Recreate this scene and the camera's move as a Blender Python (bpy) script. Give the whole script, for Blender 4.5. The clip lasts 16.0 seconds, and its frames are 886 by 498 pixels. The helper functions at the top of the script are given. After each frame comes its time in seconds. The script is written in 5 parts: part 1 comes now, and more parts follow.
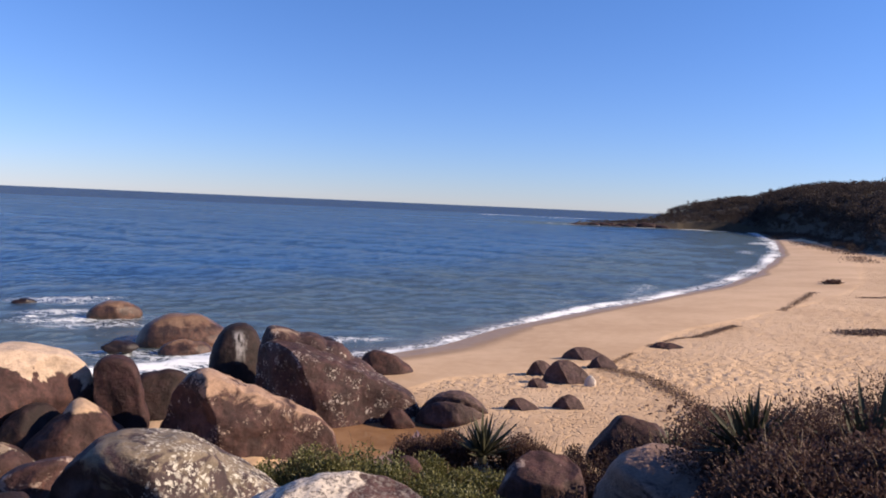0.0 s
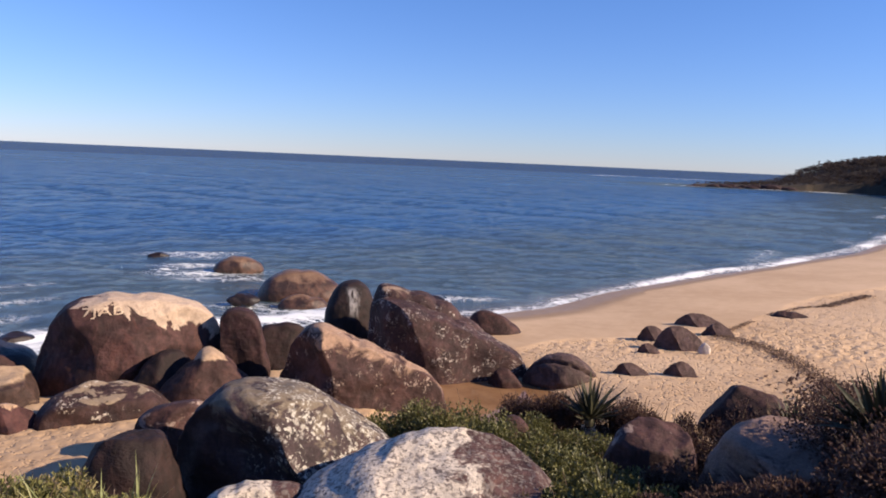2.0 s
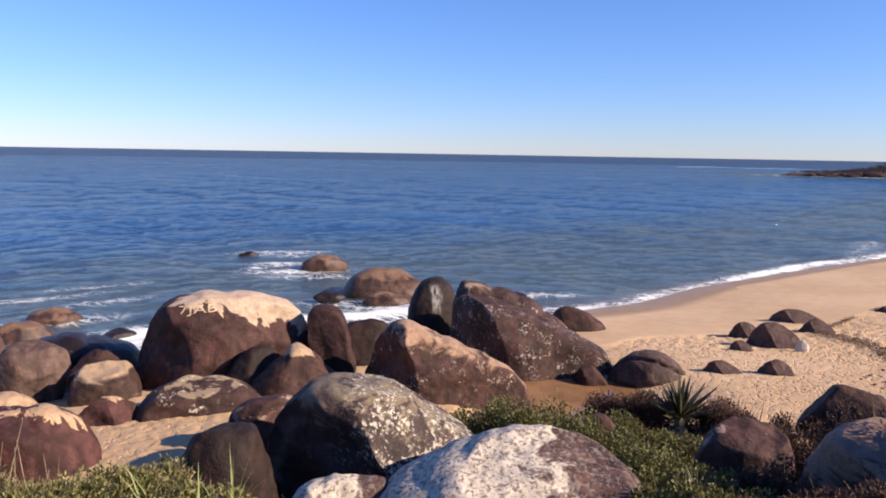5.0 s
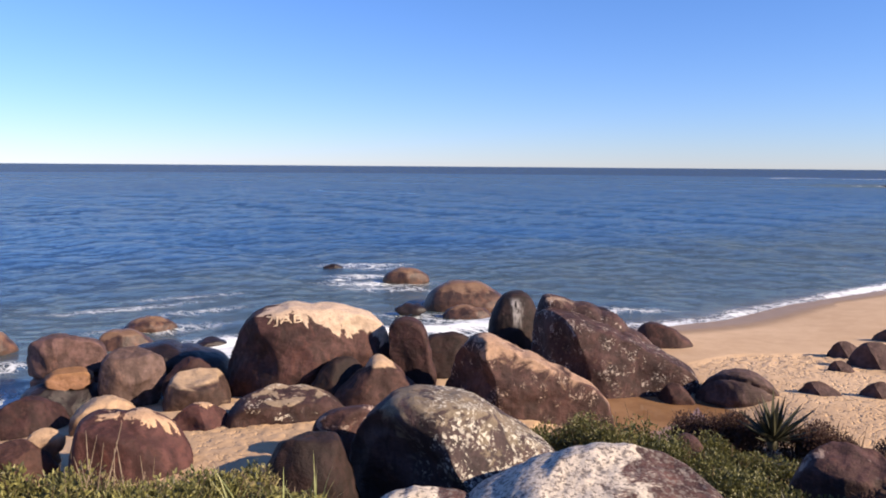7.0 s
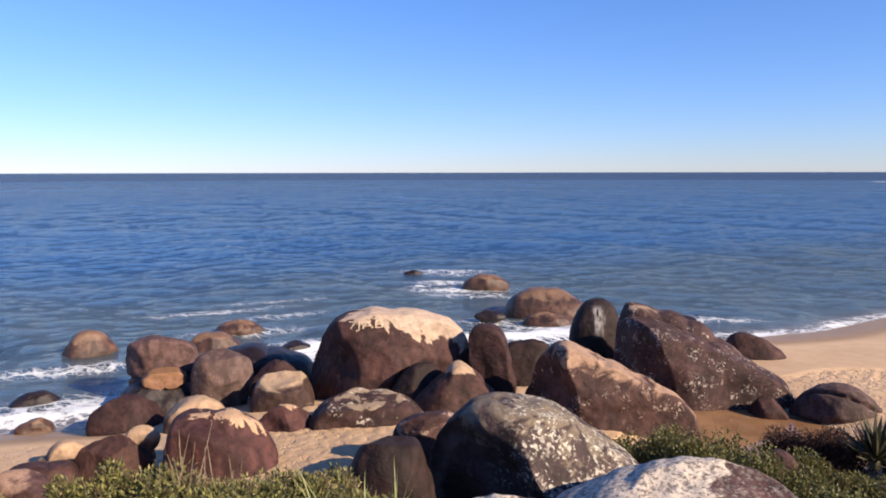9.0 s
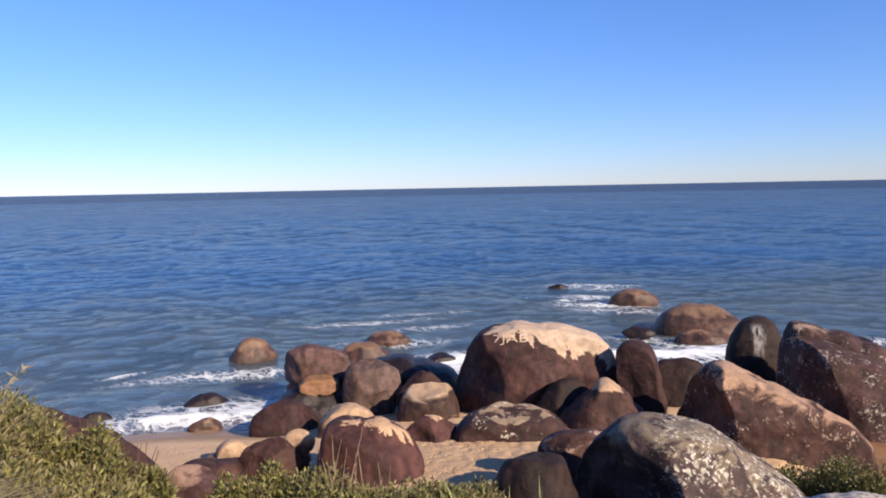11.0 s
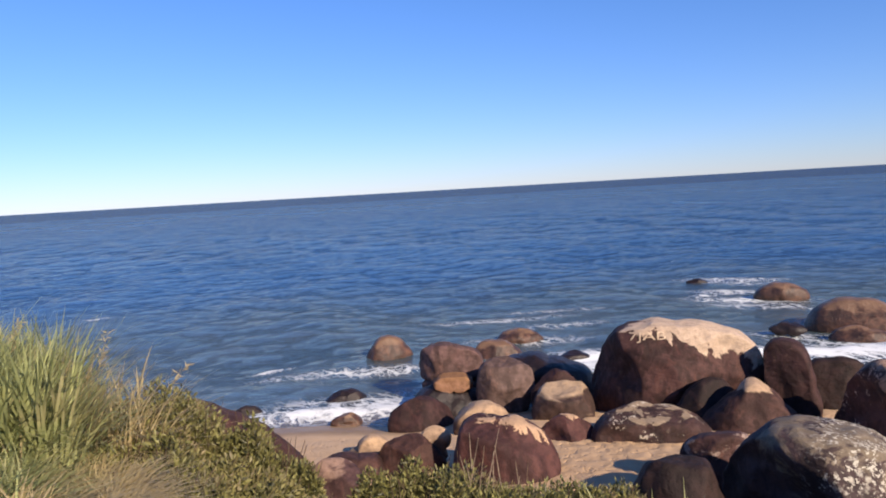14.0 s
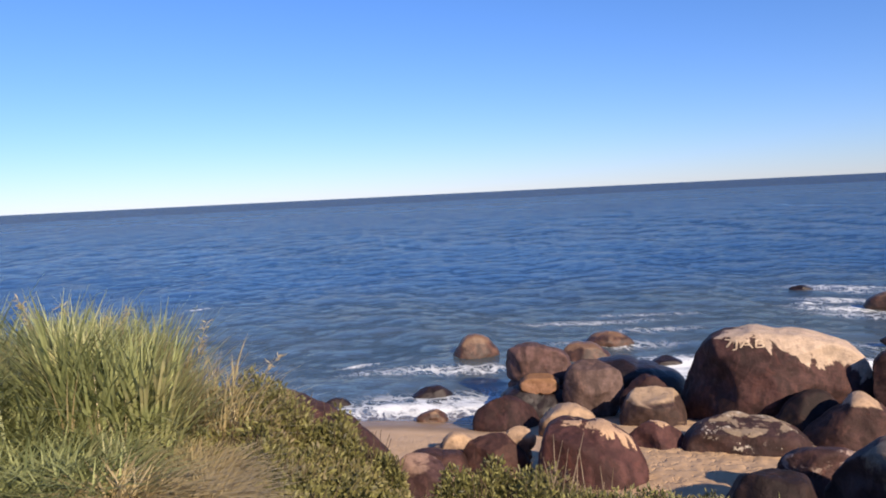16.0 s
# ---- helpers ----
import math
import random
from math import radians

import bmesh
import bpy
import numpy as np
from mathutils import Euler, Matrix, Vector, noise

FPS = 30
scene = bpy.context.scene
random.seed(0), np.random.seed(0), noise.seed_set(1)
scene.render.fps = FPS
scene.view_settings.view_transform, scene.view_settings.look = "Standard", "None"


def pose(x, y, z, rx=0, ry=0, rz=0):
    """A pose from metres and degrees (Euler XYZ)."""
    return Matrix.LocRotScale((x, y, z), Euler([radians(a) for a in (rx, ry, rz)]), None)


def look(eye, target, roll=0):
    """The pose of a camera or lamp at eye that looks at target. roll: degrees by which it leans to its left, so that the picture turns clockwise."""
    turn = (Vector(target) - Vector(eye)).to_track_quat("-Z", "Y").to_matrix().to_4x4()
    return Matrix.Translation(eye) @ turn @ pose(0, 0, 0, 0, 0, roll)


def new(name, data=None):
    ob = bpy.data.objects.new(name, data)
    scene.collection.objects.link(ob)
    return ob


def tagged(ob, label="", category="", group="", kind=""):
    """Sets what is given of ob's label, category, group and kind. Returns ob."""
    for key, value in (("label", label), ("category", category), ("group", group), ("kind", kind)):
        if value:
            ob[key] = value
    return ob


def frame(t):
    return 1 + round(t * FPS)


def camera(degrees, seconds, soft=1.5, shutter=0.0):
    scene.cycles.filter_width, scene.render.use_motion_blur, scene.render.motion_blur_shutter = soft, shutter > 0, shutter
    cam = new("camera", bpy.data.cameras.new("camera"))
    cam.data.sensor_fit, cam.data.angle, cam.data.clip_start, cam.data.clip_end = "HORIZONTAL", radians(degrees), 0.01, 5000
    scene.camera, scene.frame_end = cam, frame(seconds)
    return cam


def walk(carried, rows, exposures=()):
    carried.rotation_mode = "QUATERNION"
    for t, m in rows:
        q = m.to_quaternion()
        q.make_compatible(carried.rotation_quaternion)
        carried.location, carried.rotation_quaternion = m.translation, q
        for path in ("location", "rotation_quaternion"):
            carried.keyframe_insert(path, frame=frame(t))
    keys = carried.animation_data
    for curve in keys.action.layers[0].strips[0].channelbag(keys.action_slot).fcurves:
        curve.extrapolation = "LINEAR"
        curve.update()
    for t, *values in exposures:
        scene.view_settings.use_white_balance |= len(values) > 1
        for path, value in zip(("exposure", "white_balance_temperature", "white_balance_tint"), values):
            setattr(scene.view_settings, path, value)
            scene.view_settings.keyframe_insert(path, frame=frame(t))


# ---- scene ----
from mathutils.bvhtree import BVHTree

# ---- the camera: a hand-held pan from one spot on the bluff ----
cam = camera(62.5, 16.0, 1.85)
# seconds, x, y, z, yaw to the left, pitch, roll
PATH = [
    (0, 0.005, -0.003, 6.990, 1.81, -3.58, 2.51),
    (0.5, 0.010, -0.011, 6.995, 2.74, -4.77, 2.42),
    (1, 0.009, -0.010, 6.998, 5.26, -5.55, 2.61),
    (1.5, 0.004, -0.010, 6.997, 7.69, -6.32, 2.56),
    (2, 0.003, -0.007, 6.997, 10.25, -7.03, 2.52),
    (2.5, 0.006, 0.000, 6.996, 12.52, -7.72, 2.14),
    (3, 0.003, 0.008, 6.995, 14.49, -8.39, 1.54),
    (5.5, -0.003, 0.016, 6.993, 17.72, -7.01, 0.82),
    (6, -0.002, 0.014, 6.992, 19.47, -6.53, 0.64),
    (6.5, -0.006, 0.015, 6.990, 21.17, -6.47, 0.80),
    (7, -0.011, 0.020, 6.989, 23.07, -6.53, 0.45),
    (7.5, -0.013, 0.030, 6.987, 24.81, -6.58, 0.26),
    (8, -0.013, 0.031, 6.986, 26.26, -6.49, 0.18),
    (8.5, -0.020, 0.030, 6.990, 27.61, -6.31, 0.18),
    (9, -0.023, 0.031, 6.992, 29.36, -6.05, -0.10),
    (9.5, -0.023, 0.028, 6.986, 31.98, -5.72, -0.90),
    (10, -0.021, 0.029, 6.988, 35.41, -5.35, -0.91),
    (12.5, -0.050, 0.014, 7.012, 45.08, -4.60, -2.45),
    (13, -0.052, 0.009, 7.017, 46.34, -4.63, -2.89),
    (13.5, -0.054, 0.004, 7.020, 48.26, -4.71, -3.26),
    (14, -0.056, 0.000, 7.024, 50.81, -4.70, -3.33),
    (14.5, -0.058, 0.000, 7.022, 53.21, -4.63, -3.25),
    (15, -0.052, 0.008, 7.020, 55.19, -4.59, -2.88),
    (15.5, -0.045, 0.018, 7.018, 56.75, -4.44, -3.04),
    (16, -0.039, 0.026, 7.015, 57.84, -4.39, -2.80),
]


def aim(yaw, pitch):
    a, p = radians(yaw), radians(pitch)
    return Vector((-math.sin(a) * math.cos(p), math.cos(a) * math.cos(p), math.sin(p)))


walk(cam, [(t, look((x, y, z), Vector((x, y, z)) + 2 * aim(yaw, pitch), roll)) for t, x, y, z, yaw, pitch, roll in PATH],
     exposures=[(0.0, 0.66, 6700, 17), (3.0, 0.70, 6700, 17), (5.5, 0.84, 6750, 16), (9.0, 0.82, 6700, 15), (12.5, 0.64, 6550, 15), (16.0, 0.58, 6550, 15)])

# ---- daylight ----
SUN_AZ, SUN_EL = -93.0, 28.0      # degrees to the left of +y, above the sea
world = bpy.data.worlds.new("sky")
scene.world = world
world.use_nodes = True
wn = world.node_tree.nodes
sky = wn.new("ShaderNodeTexSky")
sky.sky_type = "NISHITA"
sky.sun_disc = False
sky.sun_elevation = radians(SUN_EL)
sky.sun_rotation = radians(-SUN_AZ)
sky.air_density, sky.dust_density, sky.ozone_density = 1.0, 0.0, 4.0
wn["Background"].inputs["Strength"].default_value = 0.076
balance = wn.new("ShaderNodeMix")          # the cool white balance of the camera's clear sky
balance.data_type, balance.blend_type = "RGBA", "MULTIPLY"
balance.inputs[0].default_value = 1.0
height = wn.new("ShaderNodeSeparateXYZ")
world.node_tree.links.new(wn.new("ShaderNodeTexCoord").outputs["Generated"], height.inputs[0])
air = wn.new("ShaderNodeValToRGB")
air.color_ramp.elements[0].color, air.color_ramp.elements[1].color = (0.70, 0.835, 1.28, 1), (0.62, 0.94, 1.40, 1)
air.color_ramp.elements[1].position = 0.30
world.node_tree.links.new(height.outputs["Z"], air.inputs[0])
world.node_tree.links.new(air.outputs["Color"], balance.inputs[7])
world.node_tree.links.new(sky.outputs["Color"], balance.inputs[6])
world.node_tree.links.new(balance.outputs[2], wn["Background"].inputs["Color"])
sun_data = bpy.data.lights.new("sun", "SUN")
sun_data.energy, sun_data.angle, sun_data.color = 5.0, radians(0.55), (1.0, 0.86, 0.65)
sun = new("sun", sun_data)
sun.matrix_world = look((0, 0, 0), -aim(SUN_AZ, SUN_EL))

# ---- materials ----


class Nodes:
    """Short hand for building a node material."""

    def __init__(self, name, rough=0.8, spec=0.3):
        self.mat = bpy.data.materials.new(name)
        self.mat.use_nodes = True
        self.tree = self.mat.node_tree
        self.bsdf = self.tree.nodes["Principled BSDF"]
        self.set(self.bsdf, Roughness=rough)
        self.bsdf.inputs["Specular IOR Level"].default_value = spec

    def set(self, node, **inputs):
        for key, value in inputs.items():
            self.feed(node.inputs[key], value)
        return node

    def feed(self, socket, value):
        if isinstance(value, bpy.types.NodeSocket):
            self.tree.links.new(value, socket)
        elif isinstance(value, tuple) and len(value) == 3 and socket.type == "RGBA":
            socket.default_value = (*value, 1)
        else:
            socket.default_value = value

    def node(self, kind, **inputs):
        return self.set(self.tree.nodes.new(kind), **inputs)

    def noise(self, where, scale, detail=4.0, rough=0.55, distort=0.0):
        return self.node("ShaderNodeTexNoise", Vector=where, Scale=scale, Detail=detail, Roughness=rough, Distortion=distort).outputs["Fac"]

    def cells(self, where, scale, feature="F1", randomness=1.0):
        n = self.node("ShaderNodeTexVoronoi", Vector=where, Scale=scale, Randomness=randomness)
        n.feature = feature
        return n.outputs["Distance"]

    def math(self, op, a, b=0.0, c=0.0):
        n = self.tree.nodes.new("ShaderNodeMath")
        n.operation = op
        for socket, value in zip(n.inputs, (a, b, c)):
            self.feed(socket, value)
        return n.outputs[0]

    def ramp(self, value, low, high, a=0.0, b=1.0):
        n = self.node("ShaderNodeMapRange", Value=value)
        n.interpolation_type = "SMOOTHSTEP"
        for k, v in zip(("From Min", "From Max", "To Min", "To Max"), (low, high, a, b)):
            n.inputs[k].default_value = v
        return n.outputs[0]

    def mix(self, fac, a, b):
        n = self.tree.nodes.new("ShaderNodeMix")
        n.data_type = "RGBA"
        for index, value in ((0, fac), (6, a), (7, b)):
            self.feed(n.inputs[index], value)
        return n.outputs[2]

    def bump(self, height, strength, distance, before=None):
        n = self.node("ShaderNodeBump", Height=height, Strength=strength, Distance=distance)
        if before is not None:
            self.tree.links.new(before, n.inputs["Normal"])
        return n.outputs["Normal"]

    def coords(self, which):
        return self.tree.nodes.new("ShaderNodeTexCoord").outputs[which]

    def stretch(self, where, sx, sy, sz, turn=0.0):
        n = self.node("ShaderNodeMapping", Vector=where)
        n.inputs["Scale"].default_value = (sx, sy, sz)
        n.inputs["Rotation"].default_value = (0, 0, radians(turn))
        return n.outputs[0]

    def axis(self, where, which):
        return self.node("ShaderNodeSeparateXYZ", Vector=where).outputs[which]

    def attribute(self, name):
        n = self.tree.nodes.new("ShaderNodeAttribute")
        n.attribute_name = name
        return n.outputs["Fac"]

    def random(self):
        return self.tree.nodes.new("ShaderNodeObjectInfo").outputs["Random"]

    def done(self, color, normal=None, rough=None):
        self.set(self.bsdf, **{"Base Color": color})
        if normal is not None:
            self.tree.links.new(normal, self.bsdf.inputs["Normal"])
        if rough is not None:
            self.feed(self.bsdf.inputs["Roughness"], rough)
        return self.mat


def rock(name, dark, mid, pale, zb=0.5, xb=0.0, nb=0.9, low=0.75, high=0.9, speck=0.0, speck_color=(0.5, 0.48, 0.42), rough=0.75, gloss=0.3, streak=False, crowned=False, drip=1.0, scuff=0.3):
    """Weathered granite: stained faces, a paler crown whose edge drips and frays (bleached stone; on ridge, wedge and
    pointed kinds sunlight put into the colour), scuffs, lichen specks and coarse grain.
    """
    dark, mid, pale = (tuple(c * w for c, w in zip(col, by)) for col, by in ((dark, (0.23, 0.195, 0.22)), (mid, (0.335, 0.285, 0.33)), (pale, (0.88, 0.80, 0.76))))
    m = Nodes(name, rough, gloss)
    p, g = m.coords("Object"), m.coords("Generated")
    broad, middle, fine = m.noise(p, 0.9, 5, 0.6, 0.4), m.noise(p, 4.0, 6, 0.62), m.noise(p, 34.0, 3, 0.7)
    body = m.mix(m.ramp(m.math("ADD", m.math("MULTIPLY", broad, 0.6), m.math("MULTIPLY", middle, 0.5)), 0.44, 0.66), dark, mid)
    # rusty and blackish stains with frayed edges
    stain = m.noise(m.stretch(p, 1, 1, 0.6), 1.5, 8, 0.66, 0.7)
    body = m.mix(m.ramp(stain, 0.53, 0.57, 0.0, 0.55), body, tuple(c * 0.6 for c in dark))
    body = m.mix(m.ramp(stain, 0.42, 0.36, 0.0, 0.5), body, (mid[0] * 1.25, mid[1] * 1.1, mid[2] * 0.95))
    runs = m.noise(m.stretch(p, 3.0, 3.0, 0.35), 2.2, 4, 0.6)
    body = m.mix(m.ramp(runs, 0.55, 0.72, 0.0, 0.5), body, tuple(c * 0.5 for c in dark))
    # pale rubbed patches
    rubbed = m.math("MULTIPLY", m.ramp(m.noise(m.stretch(p, 1, 1, 1.6), 5.5, 7, 0.72), 0.57, 0.64), m.ramp(m.noise(p, 1.1, 4, 0.6), 0.45, 0.65))
    body = m.mix(m.math("MULTIPLY", rubbed, scuff), body, tuple(c * 0.75 for c in pale))
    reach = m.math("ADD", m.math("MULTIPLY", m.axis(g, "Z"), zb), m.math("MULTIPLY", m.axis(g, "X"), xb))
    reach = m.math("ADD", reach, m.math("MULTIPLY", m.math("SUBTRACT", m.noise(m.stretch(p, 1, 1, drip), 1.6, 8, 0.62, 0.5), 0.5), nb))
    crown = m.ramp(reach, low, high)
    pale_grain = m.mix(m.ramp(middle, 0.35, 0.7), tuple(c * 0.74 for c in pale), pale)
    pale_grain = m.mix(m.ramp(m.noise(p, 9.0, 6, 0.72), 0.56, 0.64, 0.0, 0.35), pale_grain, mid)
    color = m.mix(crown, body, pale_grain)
    if speck:
        spots = m.ramp(m.math("ADD", m.cells(p, 6.0), m.math("MULTIPLY", fine, 0.25)), 0.46, 0.26)
        patch = m.ramp(m.noise(p, 2.4, 6, 0.7), 0.62 - 0.3 * speck, 0.70 - 0.3 * speck)
        small = m.ramp(m.noise(p, 15.0, 5, 0.7), 0.52, 0.58)
        # lichen is masked off the left side to paint that face as shaded
        if crowned:
            patch = m.math("MULTIPLY", patch, m.ramp(reach, low - 0.5, low - 0.1, 0.15, 1.0))
            patch = m.math("MULTIPLY", patch, m.ramp(m.axis(g, "X"), 0.28, 0.45))
        cover = m.math("MULTIPLY", patch, m.math("MAXIMUM", small, m.math("MULTIPLY", spots, 0.8)))
        color = m.mix(cover, color, speck_color)
    if streak:
        wander = m.math("ADD", m.axis(g, "X"), m.math("MULTIPLY", m.math("SUBTRACT", m.noise(m.stretch(p, 1, 1, 0.4), 2.5, 5, 0.6), 0.5), 0.30))
        line = m.ramp(m.math("ABSOLUTE", m.math("SUBTRACT", wander, 0.55)), 0.12, 0.03)
        line = m.math("MULTIPLY", line, m.math("MULTIPLY", m.ramp(m.axis(g, "Z"), 0.62, 0.78), m.ramp(m.axis(g, "Z"), 0.97, 0.90)))
        color = m.mix(m.math("MULTIPLY", line, m.ramp(m.noise(m.stretch(p, 3.0, 3.0, 0.35), 3.2, 5, 0.65), 0.38, 0.56, 0.0, 0.85)), color, (0.42, 0.39, 0.38))
    grain = m.mix(m.ramp(fine, 0.3, 0.7, 0.0, 0.5), color, m.mix(0.5, color, (0.02, 0.015, 0.012)))
    height = m.math("ADD", m.math("MULTIPLY", middle, 1.0), m.math("MULTIPLY", fine, 0.22))
    relief = m.bump(m.noise(m.stretch(p, 1, 1, 1.5), 1.3, 4, 0.6, 0.6), 0.45, 0.12)
    return m.done(grain, m.bump(height, 0.8, 0.06, relief))


BROWN, UMBER = (0.13, 0.062, 0.046), (0.26, 0.135, 0.095)
ROCKS = {
    "brown": rock("brown_granite", BROWN, UMBER, (0.33, 0.22, 0.14), low=0.86, high=1.05),
    "maroon": rock("maroon_granite", (0.10, 0.045, 0.04), (0.18, 0.09, 0.075), (0.36, 0.23, 0.17), low=0.9, high=1.1),
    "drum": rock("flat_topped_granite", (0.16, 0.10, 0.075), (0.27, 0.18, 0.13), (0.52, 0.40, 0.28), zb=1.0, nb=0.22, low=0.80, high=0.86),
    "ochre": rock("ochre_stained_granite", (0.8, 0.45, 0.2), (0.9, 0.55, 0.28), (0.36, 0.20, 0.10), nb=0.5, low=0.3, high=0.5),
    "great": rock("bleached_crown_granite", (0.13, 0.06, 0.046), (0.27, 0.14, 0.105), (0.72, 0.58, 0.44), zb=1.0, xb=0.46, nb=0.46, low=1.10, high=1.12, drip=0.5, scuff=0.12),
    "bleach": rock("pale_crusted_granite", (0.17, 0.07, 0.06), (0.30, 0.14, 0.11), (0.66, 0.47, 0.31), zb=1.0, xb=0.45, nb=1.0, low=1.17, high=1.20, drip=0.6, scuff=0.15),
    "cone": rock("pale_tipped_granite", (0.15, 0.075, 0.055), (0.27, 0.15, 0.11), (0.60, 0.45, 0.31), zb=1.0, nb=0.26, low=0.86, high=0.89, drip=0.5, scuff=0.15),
    "lichen": rock("lichen_spotted_granite", (0.17, 0.125, 0.11), (0.25, 0.175, 0.145), (0.25, 0.21, 0.155), zb=0.75, xb=0.35, nb=1.6, low=0.80, high=0.90, speck=0.58, speck_color=(0.58, 0.53, 0.44), crowned=True, scuff=0.5),
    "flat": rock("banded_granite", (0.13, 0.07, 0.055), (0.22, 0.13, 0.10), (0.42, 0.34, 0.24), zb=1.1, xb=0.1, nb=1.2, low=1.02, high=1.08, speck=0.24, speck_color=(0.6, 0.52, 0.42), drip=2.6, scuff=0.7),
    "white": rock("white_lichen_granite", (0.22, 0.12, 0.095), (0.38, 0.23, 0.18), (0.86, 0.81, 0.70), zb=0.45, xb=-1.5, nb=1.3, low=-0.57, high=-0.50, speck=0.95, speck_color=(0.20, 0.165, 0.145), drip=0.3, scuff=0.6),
    "mottle": rock("mottled_granite", (0.19, 0.10, 0.08), (0.34, 0.19, 0.15), (0.42, 0.34, 0.30), zb=0.1, nb=1.7, low=0.22, high=0.30, scuff=0.5),
    # paler towards the top and right: sunlight on the crest, painted in
    "pointed": rock("sunlit_crest_granite", (0.15, 0.075, 0.055), (0.27, 0.15, 0.11), (0.48, 0.33, 0.23), zb=0.9, xb=0.55, nb=0.8, low=0.95, high=1.05, speck=0.30, speck_color=(0.44, 0.33, 0.26), scuff=0.5),
    # scars and lichen, plus a paler top painted as sun on the ridge
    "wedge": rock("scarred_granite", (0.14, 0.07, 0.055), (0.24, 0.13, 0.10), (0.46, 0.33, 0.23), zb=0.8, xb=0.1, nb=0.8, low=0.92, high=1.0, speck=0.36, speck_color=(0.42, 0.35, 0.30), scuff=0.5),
    "streak": rock("dark_stained_granite", (0.06, 0.04, 0.036), (0.10, 0.06, 0.05), (0.30, 0.24, 0.20), low=1.0, high=1.2, streak=True, scuff=0.1),
    # near-black base colour stands in for the shadow of neighbouring boulders
    "shade": rock("shade_blackened_granite", (0.06, 0.034, 0.028), (0.11, 0.062, 0.05), (0.2, 0.12, 0.08), low=1.0, high=1.2, scuff=0.15),
    "split": rock("split_granite", (0.24, 0.16, 0.12), (0.42, 0.30, 0.23), (0.46, 0.34, 0.25), nb=1.2, low=0.6, high=0.75, drip=0.5),
    "grey": rock("grey_granite", (0.34, 0.24, 0.18), (0.50, 0.37, 0.28), (0.46, 0.35, 0.25), zb=0.6, nb=0.8, low=0.66, high=0.80, drip=0.4),
    "block": rock("grooved_brown_granite", (0.27, 0.17, 0.13), (0.48, 0.31, 0.24), (0.42, 0.30, 0.22), low=0.86, high=0.95, drip=0.3, scuff=0.3),
    "beach": rock("half_buried_granite", (0.24, 0.15, 0.115), (0.40, 0.27, 0.21), (0.40, 0.28, 0.20), low=0.9, high=1.1, scuff=0.2),
    # the pale upper edge is sunlight on the ridge, put into the colour
    "ridge": rock("sunlit_ridge_granite", (0.14, 0.075, 0.06), (0.26, 0.15, 0.115), (0.40, 0.30, 0.22), zb=1.0, xb=0.2, nb=0.9, low=1.02, high=1.10, speck=0.34, speck_color=(0.42, 0.35, 0.30)),
    "chalk": rock("white_stone", (0.9, 0.8, 0.7), (0.9, 0.8, 0.7), (0.85, 0.80, 0.72), low=-0.5, high=-0.3),
    "sandy": rock("sandstone_pale_granite", (0.30, 0.20, 0.13), (0.42, 0.29, 0.19), (0.60, 0.44, 0.29), zb=0.8, nb=0.6, low=0.4, high=0.7),
    "amber": rock("amber_washed_granite", (0.18, 0.10, 0.06), (0.40, 0.22, 0.115), (0.24, 0.15, 0.095), zb=0.9, nb=0.7, low=0.66, high=0.78, rough=0.5, gloss=0.45, scuff=0.2),
    "wet": rock("wet_dark_granite", (0.05, 0.035, 0.03), (0.09, 0.06, 0.05), (0.10, 0.06, 0.04), low=0.9, high=1.1, rough=0.42, gloss=0.35, scuff=0.1),
    "red": rock("reddish_granite", (0.15, 0.07, 0.045), (0.25, 0.12, 0.08), (0.50, 0.33, 0.20), zb=0.8, xb=-0.2, nb=0.9, low=0.72, high=0.85),
    "dusk": rock("grey_brown_granite", (0.19, 0.10, 0.08), (0.30, 0.18, 0.145), (0.34, 0.235, 0.19), zb=0.9, xb=-0.4, nb=1.0, low=0.46, high=0.56, drip=2.0, scuff=0.5),
}


